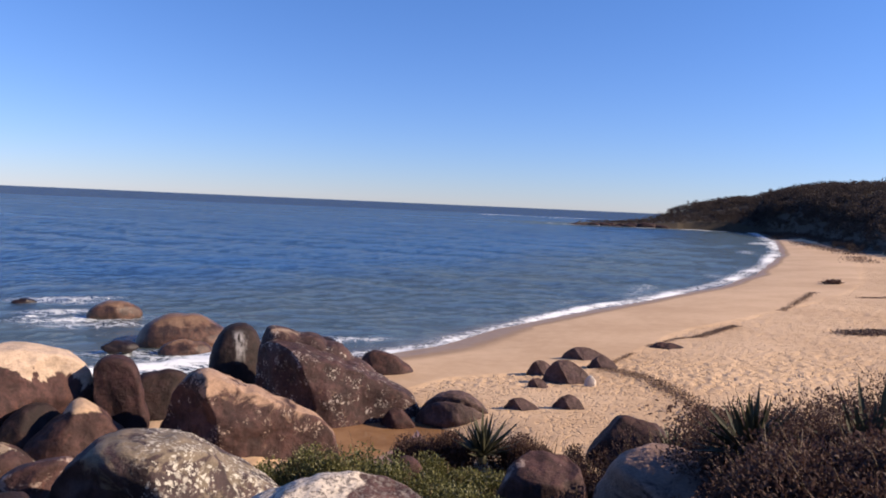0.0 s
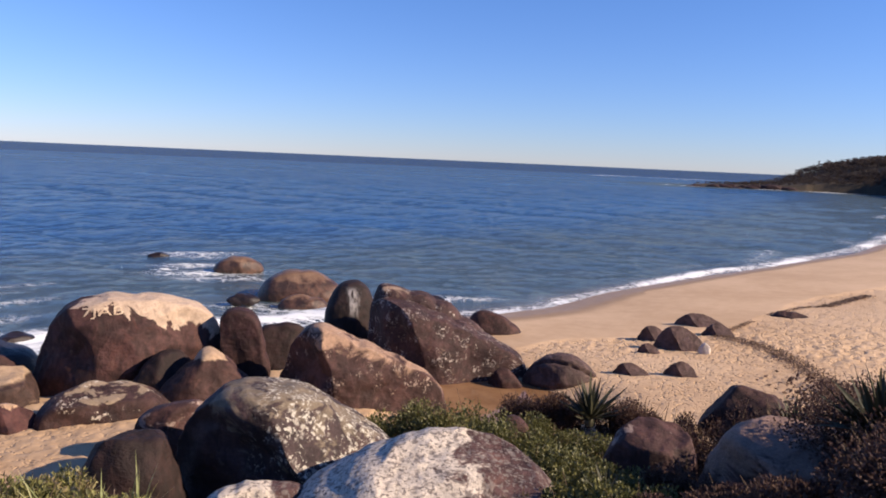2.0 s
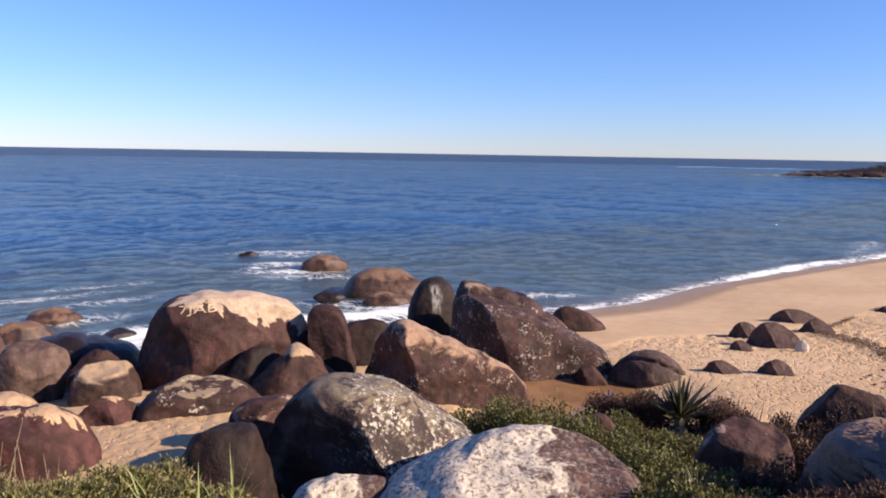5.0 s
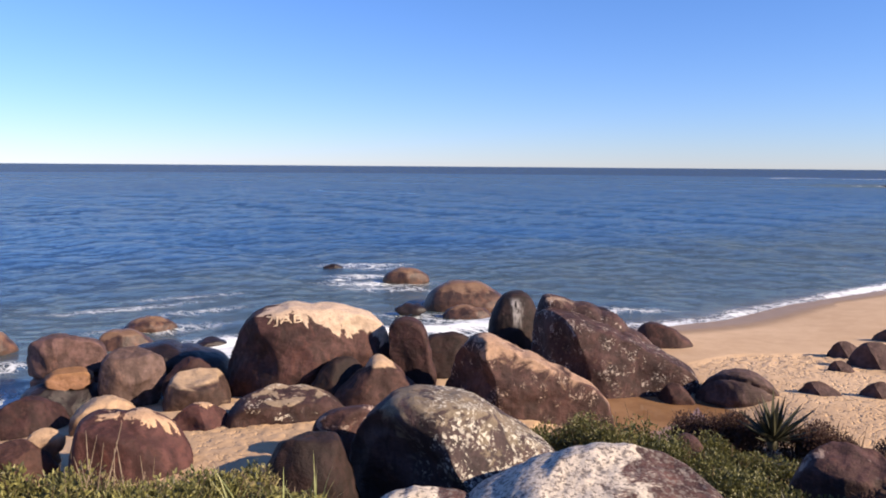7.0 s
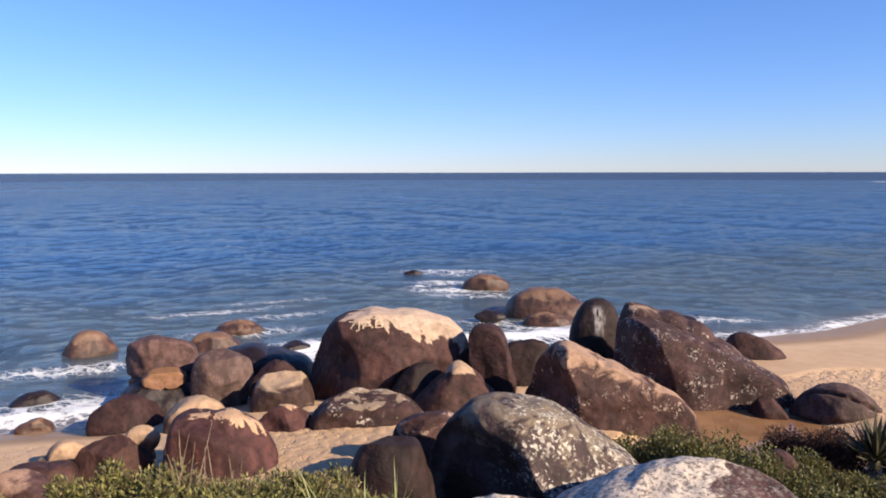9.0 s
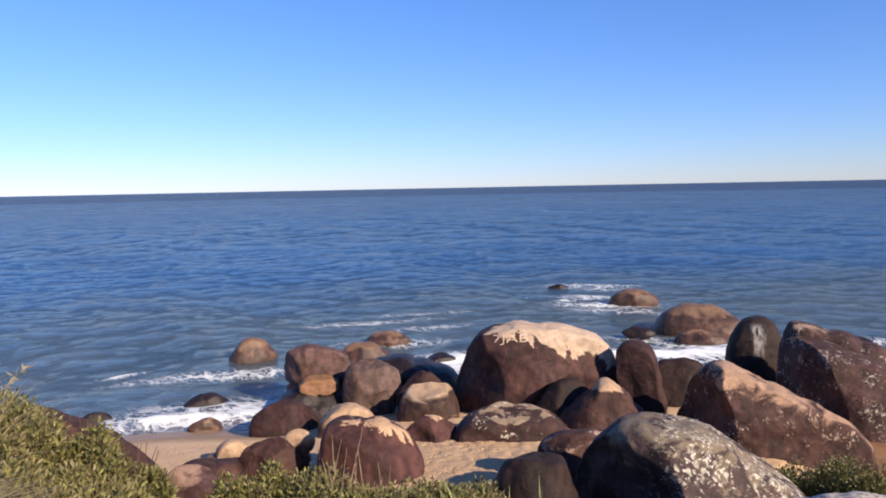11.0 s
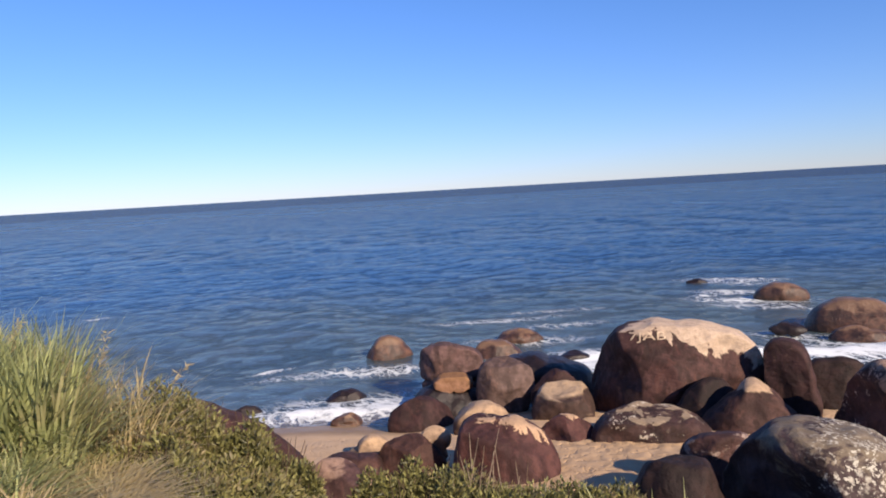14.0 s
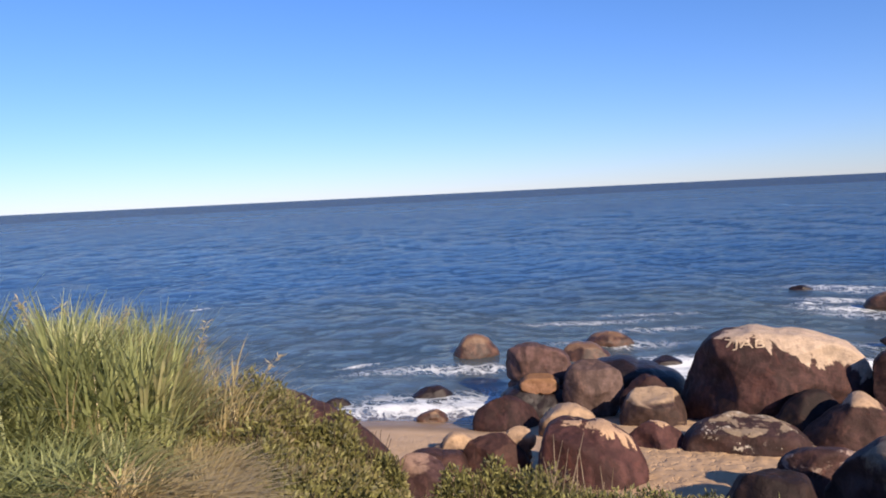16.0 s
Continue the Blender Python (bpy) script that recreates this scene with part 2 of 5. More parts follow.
def sand_material():
    m = Nodes("beach_ground", 0.9, 0.4)
    p = m.coords("Object")
    q = m.node("ShaderNodeVectorMath", **{"Vector": p})
    q.operation = "ADD"
    m.feed(q.inputs[1], m.node("ShaderNodeTexNoise", Vector=p, Scale=3.0, Detail=2.0).outputs["Color"])
    q = q.outputs[0]
    z, wet_at, soil_at = m.axis(p, "Z"), m.attribute("wet"), m.attribute("soil")
    broad, middle, fine = m.noise(p, 0.12, 5, 0.6), m.noise(p, 1.7, 6, 0.65), m.noise(p, 55.0, 3, 0.7)
    dry = m.mix(m.ramp(m.math("ADD", broad, m.math("MULTIPLY", middle, 0.5)), 0.55, 0.95), (0.49, 0.318, 0.182), (0.63, 0.43, 0.265))
    dry = m.mix(m.ramp(fine, 0.3, 0.7, 0.0, 0.35), dry, (0.33, 0.21, 0.115))
    # shade in the footprint hollows, painted as darker sand at each cell's centre
    dry = m.mix(m.math("MULTIPLY", m.ramp(m.cells(q, 4.6), 0.40, 0.08, 0.0, 0.14), m.attribute("trodden")), dry, (0.25, 0.15, 0.075))
    damp = m.mix(m.ramp(middle, 0.3, 0.7), (0.29, 0.185, 0.105), (0.34, 0.22, 0.125))
    color = m.mix(m.ramp(m.math("ADD", wet_at, m.math("MULTIPLY", m.math("SUBTRACT", broad, 0.5), 0.5)), 0.35, 0.65), dry, damp)
    earth = m.mix(m.ramp(middle, 0.3, 0.7), (0.030, 0.020, 0.013), (0.072, 0.048, 0.028))
    earth = m.mix(m.ramp(m.noise(p, 5.0, 5, 0.7), 0.5, 0.62, 0.0, 0.7), earth, (0.038, 0.040, 0.016))
    color = m.mix(m.ramp(m.math("ADD", soil_at, m.math("MULTIPLY", m.math("SUBTRACT", middle, 0.5), 0.7)), 0.35, 0.6), color, earth)
    rough = m.ramp(wet_at, 0.45, 0.9, 0.9, 0.48)
    prints = m.math("MULTIPLY", m.ramp(m.cells(q, 4.6), 0.0, 0.5), m.attribute("trodden"))
    n = m.bump(prints, 1.0, 0.05)
    n = m.bump(m.math("ADD", m.math("MULTIPLY", middle, 0.6), m.math("MULTIPLY", fine, 0.15)), 0.35, 0.04, n)
    return m.done(color, n, rough)


def water_material():
    m = Nodes("sea_water", 0.12, 0.22)
    m.bsdf.inputs["IOR"].default_value = 1.333
    p = m.coords("Object")
    depth, foam = m.attribute("depth"), m.attribute("foam")
    broad = m.noise(m.stretch(p, 0.02, 0.05, 1, 25), 1.0, 4, 0.6)
    deep = m.mix(m.ramp(broad, 0.35, 0.65), (0.018, 0.058, 0.142), (0.029, 0.084, 0.192))
    murky = m.mix(m.ramp(m.noise(m.stretch(p, 0.5, 1.2, 1, -35), 0.35, 5, 0.6), 0.35, 0.65), (0.046, 0.066, 0.066), (0.066, 0.084, 0.080))
    color = m.mix(m.ramp(m.math("ADD", depth, m.math("MULTIPLY", m.math("SUBTRACT", m.noise(p, 0.12, 4, 0.6), 0.5), 0.5)), 0.30, 1.0), murky, deep)
    color = m.mix(m.ramp(depth, 0.06, 0.0, 0.0, 0.65), color, (0.22, 0.16, 0.10))
    warp = m.node("ShaderNodeVectorMath", Vector=p)
    warp.operation = "MULTIPLY_ADD"
    warp.inputs[1].default_value = (1, 1, 1)
    m.feed(warp.inputs[2], m.node("ShaderNodeTexNoise", Vector=p, Scale=0.9, Detail=5.0, Roughness=0.65).outputs["Color"])
    q = m.stretch(warp.outputs[0], 0.6, 1.25, 1, 25)
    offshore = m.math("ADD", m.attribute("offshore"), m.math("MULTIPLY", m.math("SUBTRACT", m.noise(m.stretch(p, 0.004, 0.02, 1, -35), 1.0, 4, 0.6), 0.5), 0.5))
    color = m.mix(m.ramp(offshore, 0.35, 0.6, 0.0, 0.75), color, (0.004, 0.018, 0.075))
    slick = m.noise(m.stretch(p, 0.008, 0.085, 1, -30), 1.0, 5, 0.6, 0.3)
    color = m.mix(m.math("MULTIPLY", m.ramp(slick, 0.58, 0.70, 0.0, 0.45), m.ramp(depth, 0.5, 1.0)), color, (0.075, 0.15, 0.27))
    lace = m.noise(q, 1.3, 9, 0.72, 0.8)
    veins = m.math("MINIMUM", m.cells(q, 1.1, "DISTANCE_TO_EDGE"), m.math("ADD", m.cells(q, 2.9, "DISTANCE_TO_EDGE"), 0.02))
    thick = m.ramp(m.math("ADD", foam, m.math("MULTIPLY", m.math("SUBTRACT", lace, 0.5), 3.4)), 0.62, 1.05)
    web = m.math("MULTIPLY", m.ramp(m.math("ADD", veins, m.math("MULTIPLY", m.math("SUBTRACT", lace, 0.5), 0.25)), 0.10, 0.0), m.ramp(foam, 0.10, 0.55, 0.0, 0.85))
    cover = m.math("MAXIMUM", thick, web)
    color = m.mix(cover, color, (0.78, 0.80, 0.80))
    along = m.stretch(p, 1, 1, 1, -35)
    chop = m.noise(m.stretch(along, 0.5, 1.9, 1), 1.05, 6, 0.62, 0.3)
    ripple = m.noise(m.stretch(along, 0.6, 2.0, 1), 2.6, 4, 0.62, 0.2)
    swell = m.noise(m.stretch(along, 0.05, 0.25, 1), 1.0, 4, 0.5)
    n = m.bump(swell, 0.4, 2.0)
    broad_n = m.bump(chop, 0.5, 0.22, n)
    n = m.bump(chop, 1.0, 0.20, n)
    n = m.bump(ripple, 1.0, 0.09, n)
    rough = m.math("ADD", 0.06, m.math("MULTIPLY", cover, 0.7))
    body = m.node("ShaderNodeBsdfDiffuse", Color=color, Normal=broad_n)
    shine = m.node("ShaderNodeBsdfGlossy", Color=(1.0, 1.0, 1.0), Roughness=rough, Normal=n)
    both = m.node("ShaderNodeMixShader", Fac=m.math("MULTIPLY", m.ramp(cover, 0.0, 1.0, 0.29, 0.03), m.ramp(m.attribute("far"), 0.0, 1.0, 1.05, 0.60)))
    m.tree.links.new(body.outputs[0], both.inputs[1])
    m.tree.links.new(shine.outputs[0], both.inputs[2])
    m.tree.links.new(both.outputs[0], m.tree.nodes["Material Output"].inputs["Surface"])
    m.tree.nodes.remove(m.bsdf)
    return m.mat


def leaf_material(name, a, b, c, rough=0.5, gloss=0.4):
    m = Nodes(name, rough, gloss)
    p = m.coords("Object")
    island = m.tree.nodes.new("ShaderNodeNewGeometry").outputs["Random Per Island"]
    col = m.mix(island, a, b)
    col = m.mix(m.ramp(m.noise(p, 1.3, 4, 0.6), 0.5, 0.7, 0.0, 0.8), col, c)
    mat = m.done(col)
    through_light = m.node("ShaderNodeBsdfTranslucent", Color=col)
    both = m.node("ShaderNodeMixShader", Fac=0.28)
    m.tree.links.new(m.bsdf.outputs[0], both.inputs[1])
    m.tree.links.new(through_light.outputs[0], both.inputs[2])
    m.tree.links.new(both.outputs[0], m.tree.nodes["Material Output"].inputs["Surface"])
    return mat


def plain(name, a, b, scale=8.0, rough=0.85, gloss=0.25):
    m = Nodes(name, rough, gloss)
    p = m.coords("Object")
    n = m.noise(p, scale, 6, 0.65)
    return m.done(m.mix(m.ramp(n, 0.35, 0.65), a, b), m.bump(n, 0.6, 0.03))


SAND, WATER = sand_material(), water_material()
LEAF_GREEN = leaf_material("shrub_leaf_green", (0.072, 0.074, 0.025), (0.17, 0.16, 0.052), (0.18, 0.135, 0.056))
# brownish leaves, kept darker so their colour carries the shade of the right bluff
LEAF_SHADED = leaf_material("shrub_leaf_shaded", (0.066, 0.034, 0.031), (0.135, 0.082, 0.060), (0.12, 0.064, 0.052), 0.6, 0.15)
LEAF_DUNE = leaf_material("dune_leaf", (0.055, 0.055, 0.024), (0.29, 0.27, 0.09), (0.26, 0.19, 0.10))
GRASS = leaf_material("tall_grass", (0.12, 0.14, 0.05), (0.40, 0.42, 0.18), (0.52, 0.45, 0.23))
STRAW = leaf_material("dry_grass", (0.35, 0.27, 0.13), (0.50, 0.40, 0.22), (0.42, 0.33, 0.16))
AGAVE = leaf_material("agave_blade", (0.045, 0.045, 0.026), (0.10, 0.095, 0.055), (0.12, 0.10, 0.06), 0.55, 0.3)
WOODS = leaf_material("far_woods_leaf", (0.048, 0.036, 0.034), (0.078, 0.060, 0.050), (0.090, 0.066, 0.056), 0.8, 0.15)
BARK = plain("twig_bark", (0.06, 0.04, 0.025), (0.13, 0.09, 0.06))
BARK_PALE = plain("dry_twig_bark", (0.16, 0.12, 0.09), (0.30, 0.23, 0.17))
PAINT = plain("chalky_letter_paint", (0.40, 0.29, 0.20), (0.60, 0.46, 0.33), 7.0, 0.9)
WRACK = plain("dry_seaweed", (0.14, 0.088, 0.062), (0.23, 0.15, 0.105), 20.0)
PATH_STONE = plain("worn_concrete", (0.30, 0.28, 0.25), (0.42, 0.39, 0.35), 9.0)


def pool_material():
    m = Nodes("tannin_pool_water", 0.06, 0.5)
    p = m.coords("Object")
    col = m.mix(m.ramp(m.noise(p, 0.9, 4, 0.6), 0.35, 0.65), (0.20, 0.105, 0.052), (0.29, 0.16, 0.082))
    return m.done(col, m.bump(m.noise(p, 5.0, 3, 0.5), 0.06, 0.02))


POOL = pool_material()

# ---- building tools ----


def mesh_from(name, verts, faces, material, smooth=True):
    """A mesh from numpy rows of corners and of faces with one count of corners."""
    me = bpy.data.meshes.new(name)
    verts, faces = np.asarray(verts, np.float32), np.asarray(faces, np.int32)
    k = faces.shape[1]
    me.vertices.add(len(verts))
    me.vertices.foreach_set("co", verts.ravel())
    me.loops.add(faces.size)
    me.loops.foreach_set("vertex_index", faces.ravel())
    me.polygons.add(len(faces))
    me.polygons.foreach_set("loop_start", np.arange(0, faces.size, k, dtype=np.int32))
    me.polygons.foreach_set("use_smooth", np.full(len(faces), smooth))
    me.update(calc_edges=True)
    me.materials.append(material)
    return me


def part(name, me, parent, label=""):
    ob = new(name, me)
    ob.parent = parent
    return tagged(ob, label)


def lattice(x, y, seed):
    """A repeatable random number in 0..1 for whole numbers x, y."""
    h = np.sin(x * 127.1 + y * 311.7 + seed * 74.7) * 43758.5453
    return h - np.floor(h)


def smooth_noise(x, y, seed=0):
    xi, yi = np.floor(x), np.floor(y)
    fx, fy = x - xi, y - yi
    fx, fy = fx * fx * (3 - 2 * fx), fy * fy * (3 - 2 * fy)
    a, b = lattice(xi, yi, seed), lattice(xi + 1, yi, seed)
    c, d = lattice(xi, yi + 1, seed), lattice(xi + 1, yi + 1, seed)
    return (a + (b - a) * fx) * (1 - fy) + (c + (d - c) * fx) * fy - 0.5


def fractal(x, y, size, octaves=4, seed=0):
    return sum(smooth_noise(x / size * 2**k, y / size * 2**k, seed + k) * 0.5**k for k in range(octaves))


def dimple(x, y, size, seed):
    """Distance to the nearest scattered point, in metres."""
    best = np.full(x.shape, 9.0)
    xi, yi = np.floor(x / size), np.floor(y / size)
    for i in (-1, 0, 1):
        for j in (-1, 0, 1):
            px = (xi + i + lattice(xi + i, yi + j, seed)) * size
            py = (yi + j + lattice(xi + i, yi + j, seed + 5)) * size
            best = np.minimum(best, np.hypot(x - px, y - py))
    return best


# The waterline, from the coast behind to the left, along the cove and the beach to the headland.
SHORE = [(-60, -4800), (-30, -60), (-25, -8), (-23, 3), (-20.6, 9.3), (-19.2, 11), (-17.6, 12.4), (-17, 14.5), (-15.5, 17.2),
         (-12.8, 20), (-10.4, 23), (-8, 27), (-5.8, 31), (-3, 33.3), (-0.9, 35.5), (2.2, 41.4), (7.1, 48.1), (14.2, 57.4),
         (25.4, 72.4), (35, 89), (60.6, 142), (92.4, 222), (126, 322), (112, 334), (84, 338), (47, 336), (62, 352), (130, 420), (3000, 3700)]


def inland(x, y):
    """Metres from the waterline: positive on land, negative at sea."""
    best, inside = np.full(x.shape, 1e9), np.zeros(x.shape, bool)
    ring = SHORE + [(5200, 3700), (5200, -5200), (-60, -5200)]
    for n, ((ax, ay), (bx, by)) in enumerate(zip(ring, ring[1:] + ring[:1])):
        dx, dy = bx - ax, by - ay
        if n < len(SHORE) - 1:
            k = np.clip(((x - ax) * dx + (y - ay) * dy) / (dx * dx + dy * dy), 0, 1)
            best = np.minimum(best, np.hypot(x - ax - k * dx, y - ay - k * dy))
        if dy:
            cross = (ay > y) != (by > y)
            inside ^= cross & (x < dx * (y - ay) / dy + ax)
    return np.where(inside, best, -best)


def ground_height(x, y):
    """Sea bed, beach, bluff and headland as one surface; also how far inland it is, and how earthy."""
    s, d, az = inland(x, y), np.hypot(x, y), np.degrees(np.arctan2(-x, y))
    s_soft = s + 0.5 * fractal(x, y, 9.0, 3, 3)
    cove = np.clip((-3 - x) / 5, 0, 1)
    beach = np.where(s_soft > 0, (1.55 + 0.85 * cove) * (1 - np.exp(-np.maximum(s_soft, 0) / (13 - 2 * cove))), np.maximum(0.075 * s_soft, -6))
    drop = np.interp(az, [-180, -60, -35, -28, -15, 0, 30, 45, 60, 65, 70, 78, 85, 110, 180], [0.02, 0.06, 0.13, 0.19, 0.34, 0.47, 0.46, 0.38, 0.37, 0.34, 0.26, 0.16, 0.10, 0.03, 0.02])
    bluff = 5.4 - drop * np.maximum(d - 2, 0) + 0.35 * fractal(x, y, 3.0, 3, 9) * np.clip((d - 3) / 4, 0, 1)
    bluff = np.minimum(bluff, beach + 0.6 * np.maximum(s, 0))
    foot = np.interp(az, [-60, -45, -35, -29.5, -25, -22, -8], [60, 75, 105, 152, 270, 345, 337])
    crest = np.interp(az, [-60, -29.1, -26.9, -25.1, -23.4, -22.3, -21.2, -19.7, -17.8, -15.9, -13.7, -12, -9, -8], [24, 24, 23.5, 22.2, 20.3, 17.4, 14.4, 13.6, 10.4, 7.4, 2.6, 1.4, 0.8, 0])
    rise = np.clip((d - foot) / np.maximum(405 - foot, 30), 0, 1)
    hill = np.where((az < -7.5) & (az > -120) & (s > 0), crest * rise**0.8 * (1 + 0.25 * fractal(x, y, 45, 3, 21)), -9)
    z = np.maximum(beach, np.maximum(bluff, hill + np.where(hill > 0, 1.0, 0)))
    pool = np.exp(-(((x + 2.1) / 3.0) ** 2 + ((y - 19.2) / 2.5) ** 2) ** 2)
    z = z - 0.55 * pool
    soil = np.clip((bluff - beach - 0.1) / 0.5, 0, 1) + np.where((hill > 0.15) | ((d > 250) & (az > -24) & (az < -7)) | ((d > 160) & (az > -35) & (az < -7) & (s > 7 + 0.03 * np.maximum(318 - d, 0))), 1.0, 0)
    return z, s, np.clip(soil, 0, 1)


def disc(rings, turns):
    """Corners and faces of a sheet in rings of radius and turns of azimuth round the bluff."""
    r, a = np.meshgrid(rings, np.radians(turns), indexing="ij")
    x, y = -np.sin(a) * r, np.cos(a) * r
    n, m = len(rings), len(turns)
    i, j = np.meshgrid(np.arange(n - 1), np.arange(m), indexing="ij")
    k = (j + 1) % m
    faces = np.stack([i * m + j, (i + 1) * m + j, (i + 1) * m + k, i * m + k], -1).reshape(-1, 4)
    return x.ravel(), y.ravel(), faces[:, ::-1]


def radii(*stretches):
    out = [stretches[0][0]]
    for start, end, grow in stretches:
        while out[-1] < end:
            out.append(out[-1] * (1 + grow))
    return np.array(out)


def add_field(me, name, values):
    me.attributes.new(name, "FLOAT", "POINT").data.foreach_set("value", np.asarray(values, np.float32))


# ---- ground: one sheet from the bluff to the horizon ----
turns = np.r_[np.arange(-40, 100, 0.2), np.arange(100, 320, 4.0)]
gx, gy, gf = disc(radii((0.0004, 0.4, 1.0), (0.4, 6, 0.12), (6, 15, 0.009), (15, 34, 0.0048), (34, 60, 0.009), (60, 290, 0.03), (290, 430, 0.008), (430, 4850, 0.06)), turns)
gz, gs, soil = ground_height(gx, gy)
near = np.hypot(gx, gy) < 60
edge = np.where(gx < -5, 2.5, np.interp(np.hypot(gx, gy), [20, 24, 33, 60, 300], [5.8, 6.5, 9.0, 10.6, 14]))
trodden = np.clip((gs - edge - 1.0 * fractal(gx, gy, 5, 3, 31)) / 0.5, 0, 1) * (1 - soil)
tracks = np.clip(0.55 + 1.6 * fractal(gx, gy, 7.0, 3, 41), 0.15, 1) * trodden
steps = np.exp(-(dimple(gx, gy, 0.34, 7) / 0.11) ** 2) + 0.6 * np.exp(-(dimple(gx, gy, 0.22, 17) / 0.07) ** 2)
gz = gz - np.where(near, np.where(gx < -4.5, 0.035, 0.10) * steps * tracks, 0)
ground = new("ground", mesh_from("ground", np.stack([gx, gy, gz], -1), gf, SAND))
add_field(ground.data, "wet", np.clip(1.15 - (gs - 0.6 * fractal(gx, gy, 8, 3, 51)) / np.where(gx < -14, 2.6, np.where(gx > 4, 2.2, 3.2)), 0, 1) * (1 - soil))
add_field(ground.data, "soil", soil)
add_field(ground.data, "trodden", trodden * np.where(gx < -4.5, 0.4, 1.0))
tagged(ground, "golden trodden beach sand rising to an earthy bluff", "ground", kind="structure")

# ---- sea ----
turns = np.r_[np.arange(-34, 100, 0.25), np.arange(100, 326, 4.0)]
wx, wy, wf = disc(radii((9, 90, 0.0095), (90, 1000, 0.024), (1000, 4870, 0.05)), turns)
ws = inland(wx, wy)
wd = np.hypot(wx, wy)
swell = 0.10 * np.sin((0.42 * wx + 0.9 * wy) / 2.4 + 3 * fractal(wx, wy, 14, 2, 61)) + 0.20 * fractal(wx, wy, 5, 4, 62) + 0.10 * fractal(wx, wy, 1.3, 2, 67)
calm = np.clip(-ws / 5, 0, 1) * np.clip(260 / np.maximum(wd, 1) - 0.3, 0, 1)
shift = 2.2 * fractal(wx, wy, 11, 3, 63)
foam = np.where(wx < -4, 0.7, 1.2) * np.clip(0.75 + 1.3 * fractal(wx, wy, 6, 3, 71), 0.45, 1) * np.exp(-(((ws + 0.8 + 0.7 * shift) / (0.55 + 0.005 * wd)) ** 2))
foam += 0.72 * np.exp(-(((ws + 3.0 + 0.012 * wd + 1.6 * shift) / (1.2 + 0.008 * wd)) ** 2)) * np.clip(0.4 + 2.5 * fractal(wx, wy, 16, 2, 64), 0, 1)
# White water: x, y, half length across the view, half depth, strength.
FOAM = [(-20.6, 38.0, 3.2, 1.1, 0.95), (-25.5, 44.4, 3.8, 1.3, 0.45), (-13.6, 31.2, 3.4, 1.3, 0.62), (-11.0, 29.5, 2.0, 1.6, 0.55), (-14.5, 27.0, 3.0, 1.6, 0.42),
        (-18.9, 22.6, 2.6, 1.3, 1.05), (-23.2, 23.4, 3.0, 0.9, 0.6), (-27.8, 26.2, 4.6, 0.8, 0.55), (-27.0, 29.6, 4.0, 0.5, 0.45), (-23.8, 26.6, 2.6, 0.8, 0.45),
        (-23.4, 16.4, 1.9, 0.7, 0.62), (-21.6, 12.6, 3.2, 1.7, 0.26), (-22.2, 10.8, 2.6, 1.5, 0.24), (-25.8, 13.6, 2.6, 0.8, 0.50), (-27.6, 13.0, 0.9, 0.22, 0.95),
        (-49.5, 11.7, 1.0, 0.3, 0.95), (-6.4, 35.6, 3.4, 0.8, 0.62), (-23.4, 38.3, 0.8, 0.3, 0.7), (-24.4, 45.5, 2.6, 0.5, 0.5),
        (-19.4, 20.9, 2.4, 1.7, 0.6), (-21.2, 14.3, 2.4, 1.5, 0.32), (-22.6, 40.6, 2.4, 0.9, 0.9), (-18.6, 36.4, 3.2, 0.9, 0.6)]
for fx, fy, half, deep, strength in FOAM:
    a = math.atan2(-fx, fy)
    u = (wx - fx) * math.cos(a) + (wy - fy) * math.sin(a)
    v = -(wx - fx) * math.sin(a) + (wy - fy) * math.cos(a)
    foam += strength * np.exp(-((u / half) ** 2) - ((v + 0.9 * shift * deep) / deep) ** 2)
# A reef breaks far out off the headland.
for fx, fy, half in ((73, 560, 26), (28, 575, 16), (14, 546, 8)):
    foam += 0.9 * np.exp(-(((wx - fx) / half) ** 2) - ((wy - fy) / 9) ** 2)
foam *= ws < 0.4
crest = 0.16 * np.clip(foam - 0.4, 0, 0.6) * np.clip(-ws / 1.5, 0, 1)
sea = new("water", mesh_from("water", np.stack([wx, wy, swell * calm + crest], -1), wf, WATER))
add_field(sea.data, "depth", np.clip(-ws / 42, 0, 1))
add_field(sea.data, "foam", foam)
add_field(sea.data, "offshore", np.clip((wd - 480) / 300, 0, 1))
add_field(sea.data, "far", np.clip((wd - 80) / 700, 0, 1) ** 0.5)
tagged(sea, "deep blue sea with white foam along the shore", "sea", kind="structure")


# ---- tidal pool ----
def tide_pool():
    n, rings = 48, 6
    verts, faces = [(0, 0, 0)], []
    for k in range(1, rings + 1):
        for i in range(n):
            a = 2 * math.pi * i / n
            r = k / rings * (1 + 0.10 * math.sin(3 * a + 1) + 0.05 * math.sin(7 * a))
            verts.append((3.3 * r * math.cos(a), 2.6 * r * math.sin(a), 0))
    tris = [(0, 1 + i, 1 + (i + 1) % n) for i in range(n)]
    for k in range(rings - 1):
        for i in range(n):
            a, b = 1 + k * n + i, 1 + k * n + (i + 1) % n
            tris += [(a, a + n, b + n), (a, b + n, b)]
    ob = new("tide_pool", mesh_from("tide_pool", verts, tris, POOL))
    ob.location = (-2.3, 19.0, 0.47)
    tagged(ob, "still tea-brown pool of water between boulders and sand", "pool", kind="structure")


tide_pool()


# ---- boulders ----
def sphere(level):
    bm = bmesh.new()
    bmesh.ops.create_icosphere(bm, subdivisions=level, radius=1.0)
    v = np.array([p.co for p in bm.verts])
    f = np.array([[q.index for q in p.verts] for p in bm.faces])
    bm.free()
    return v, f


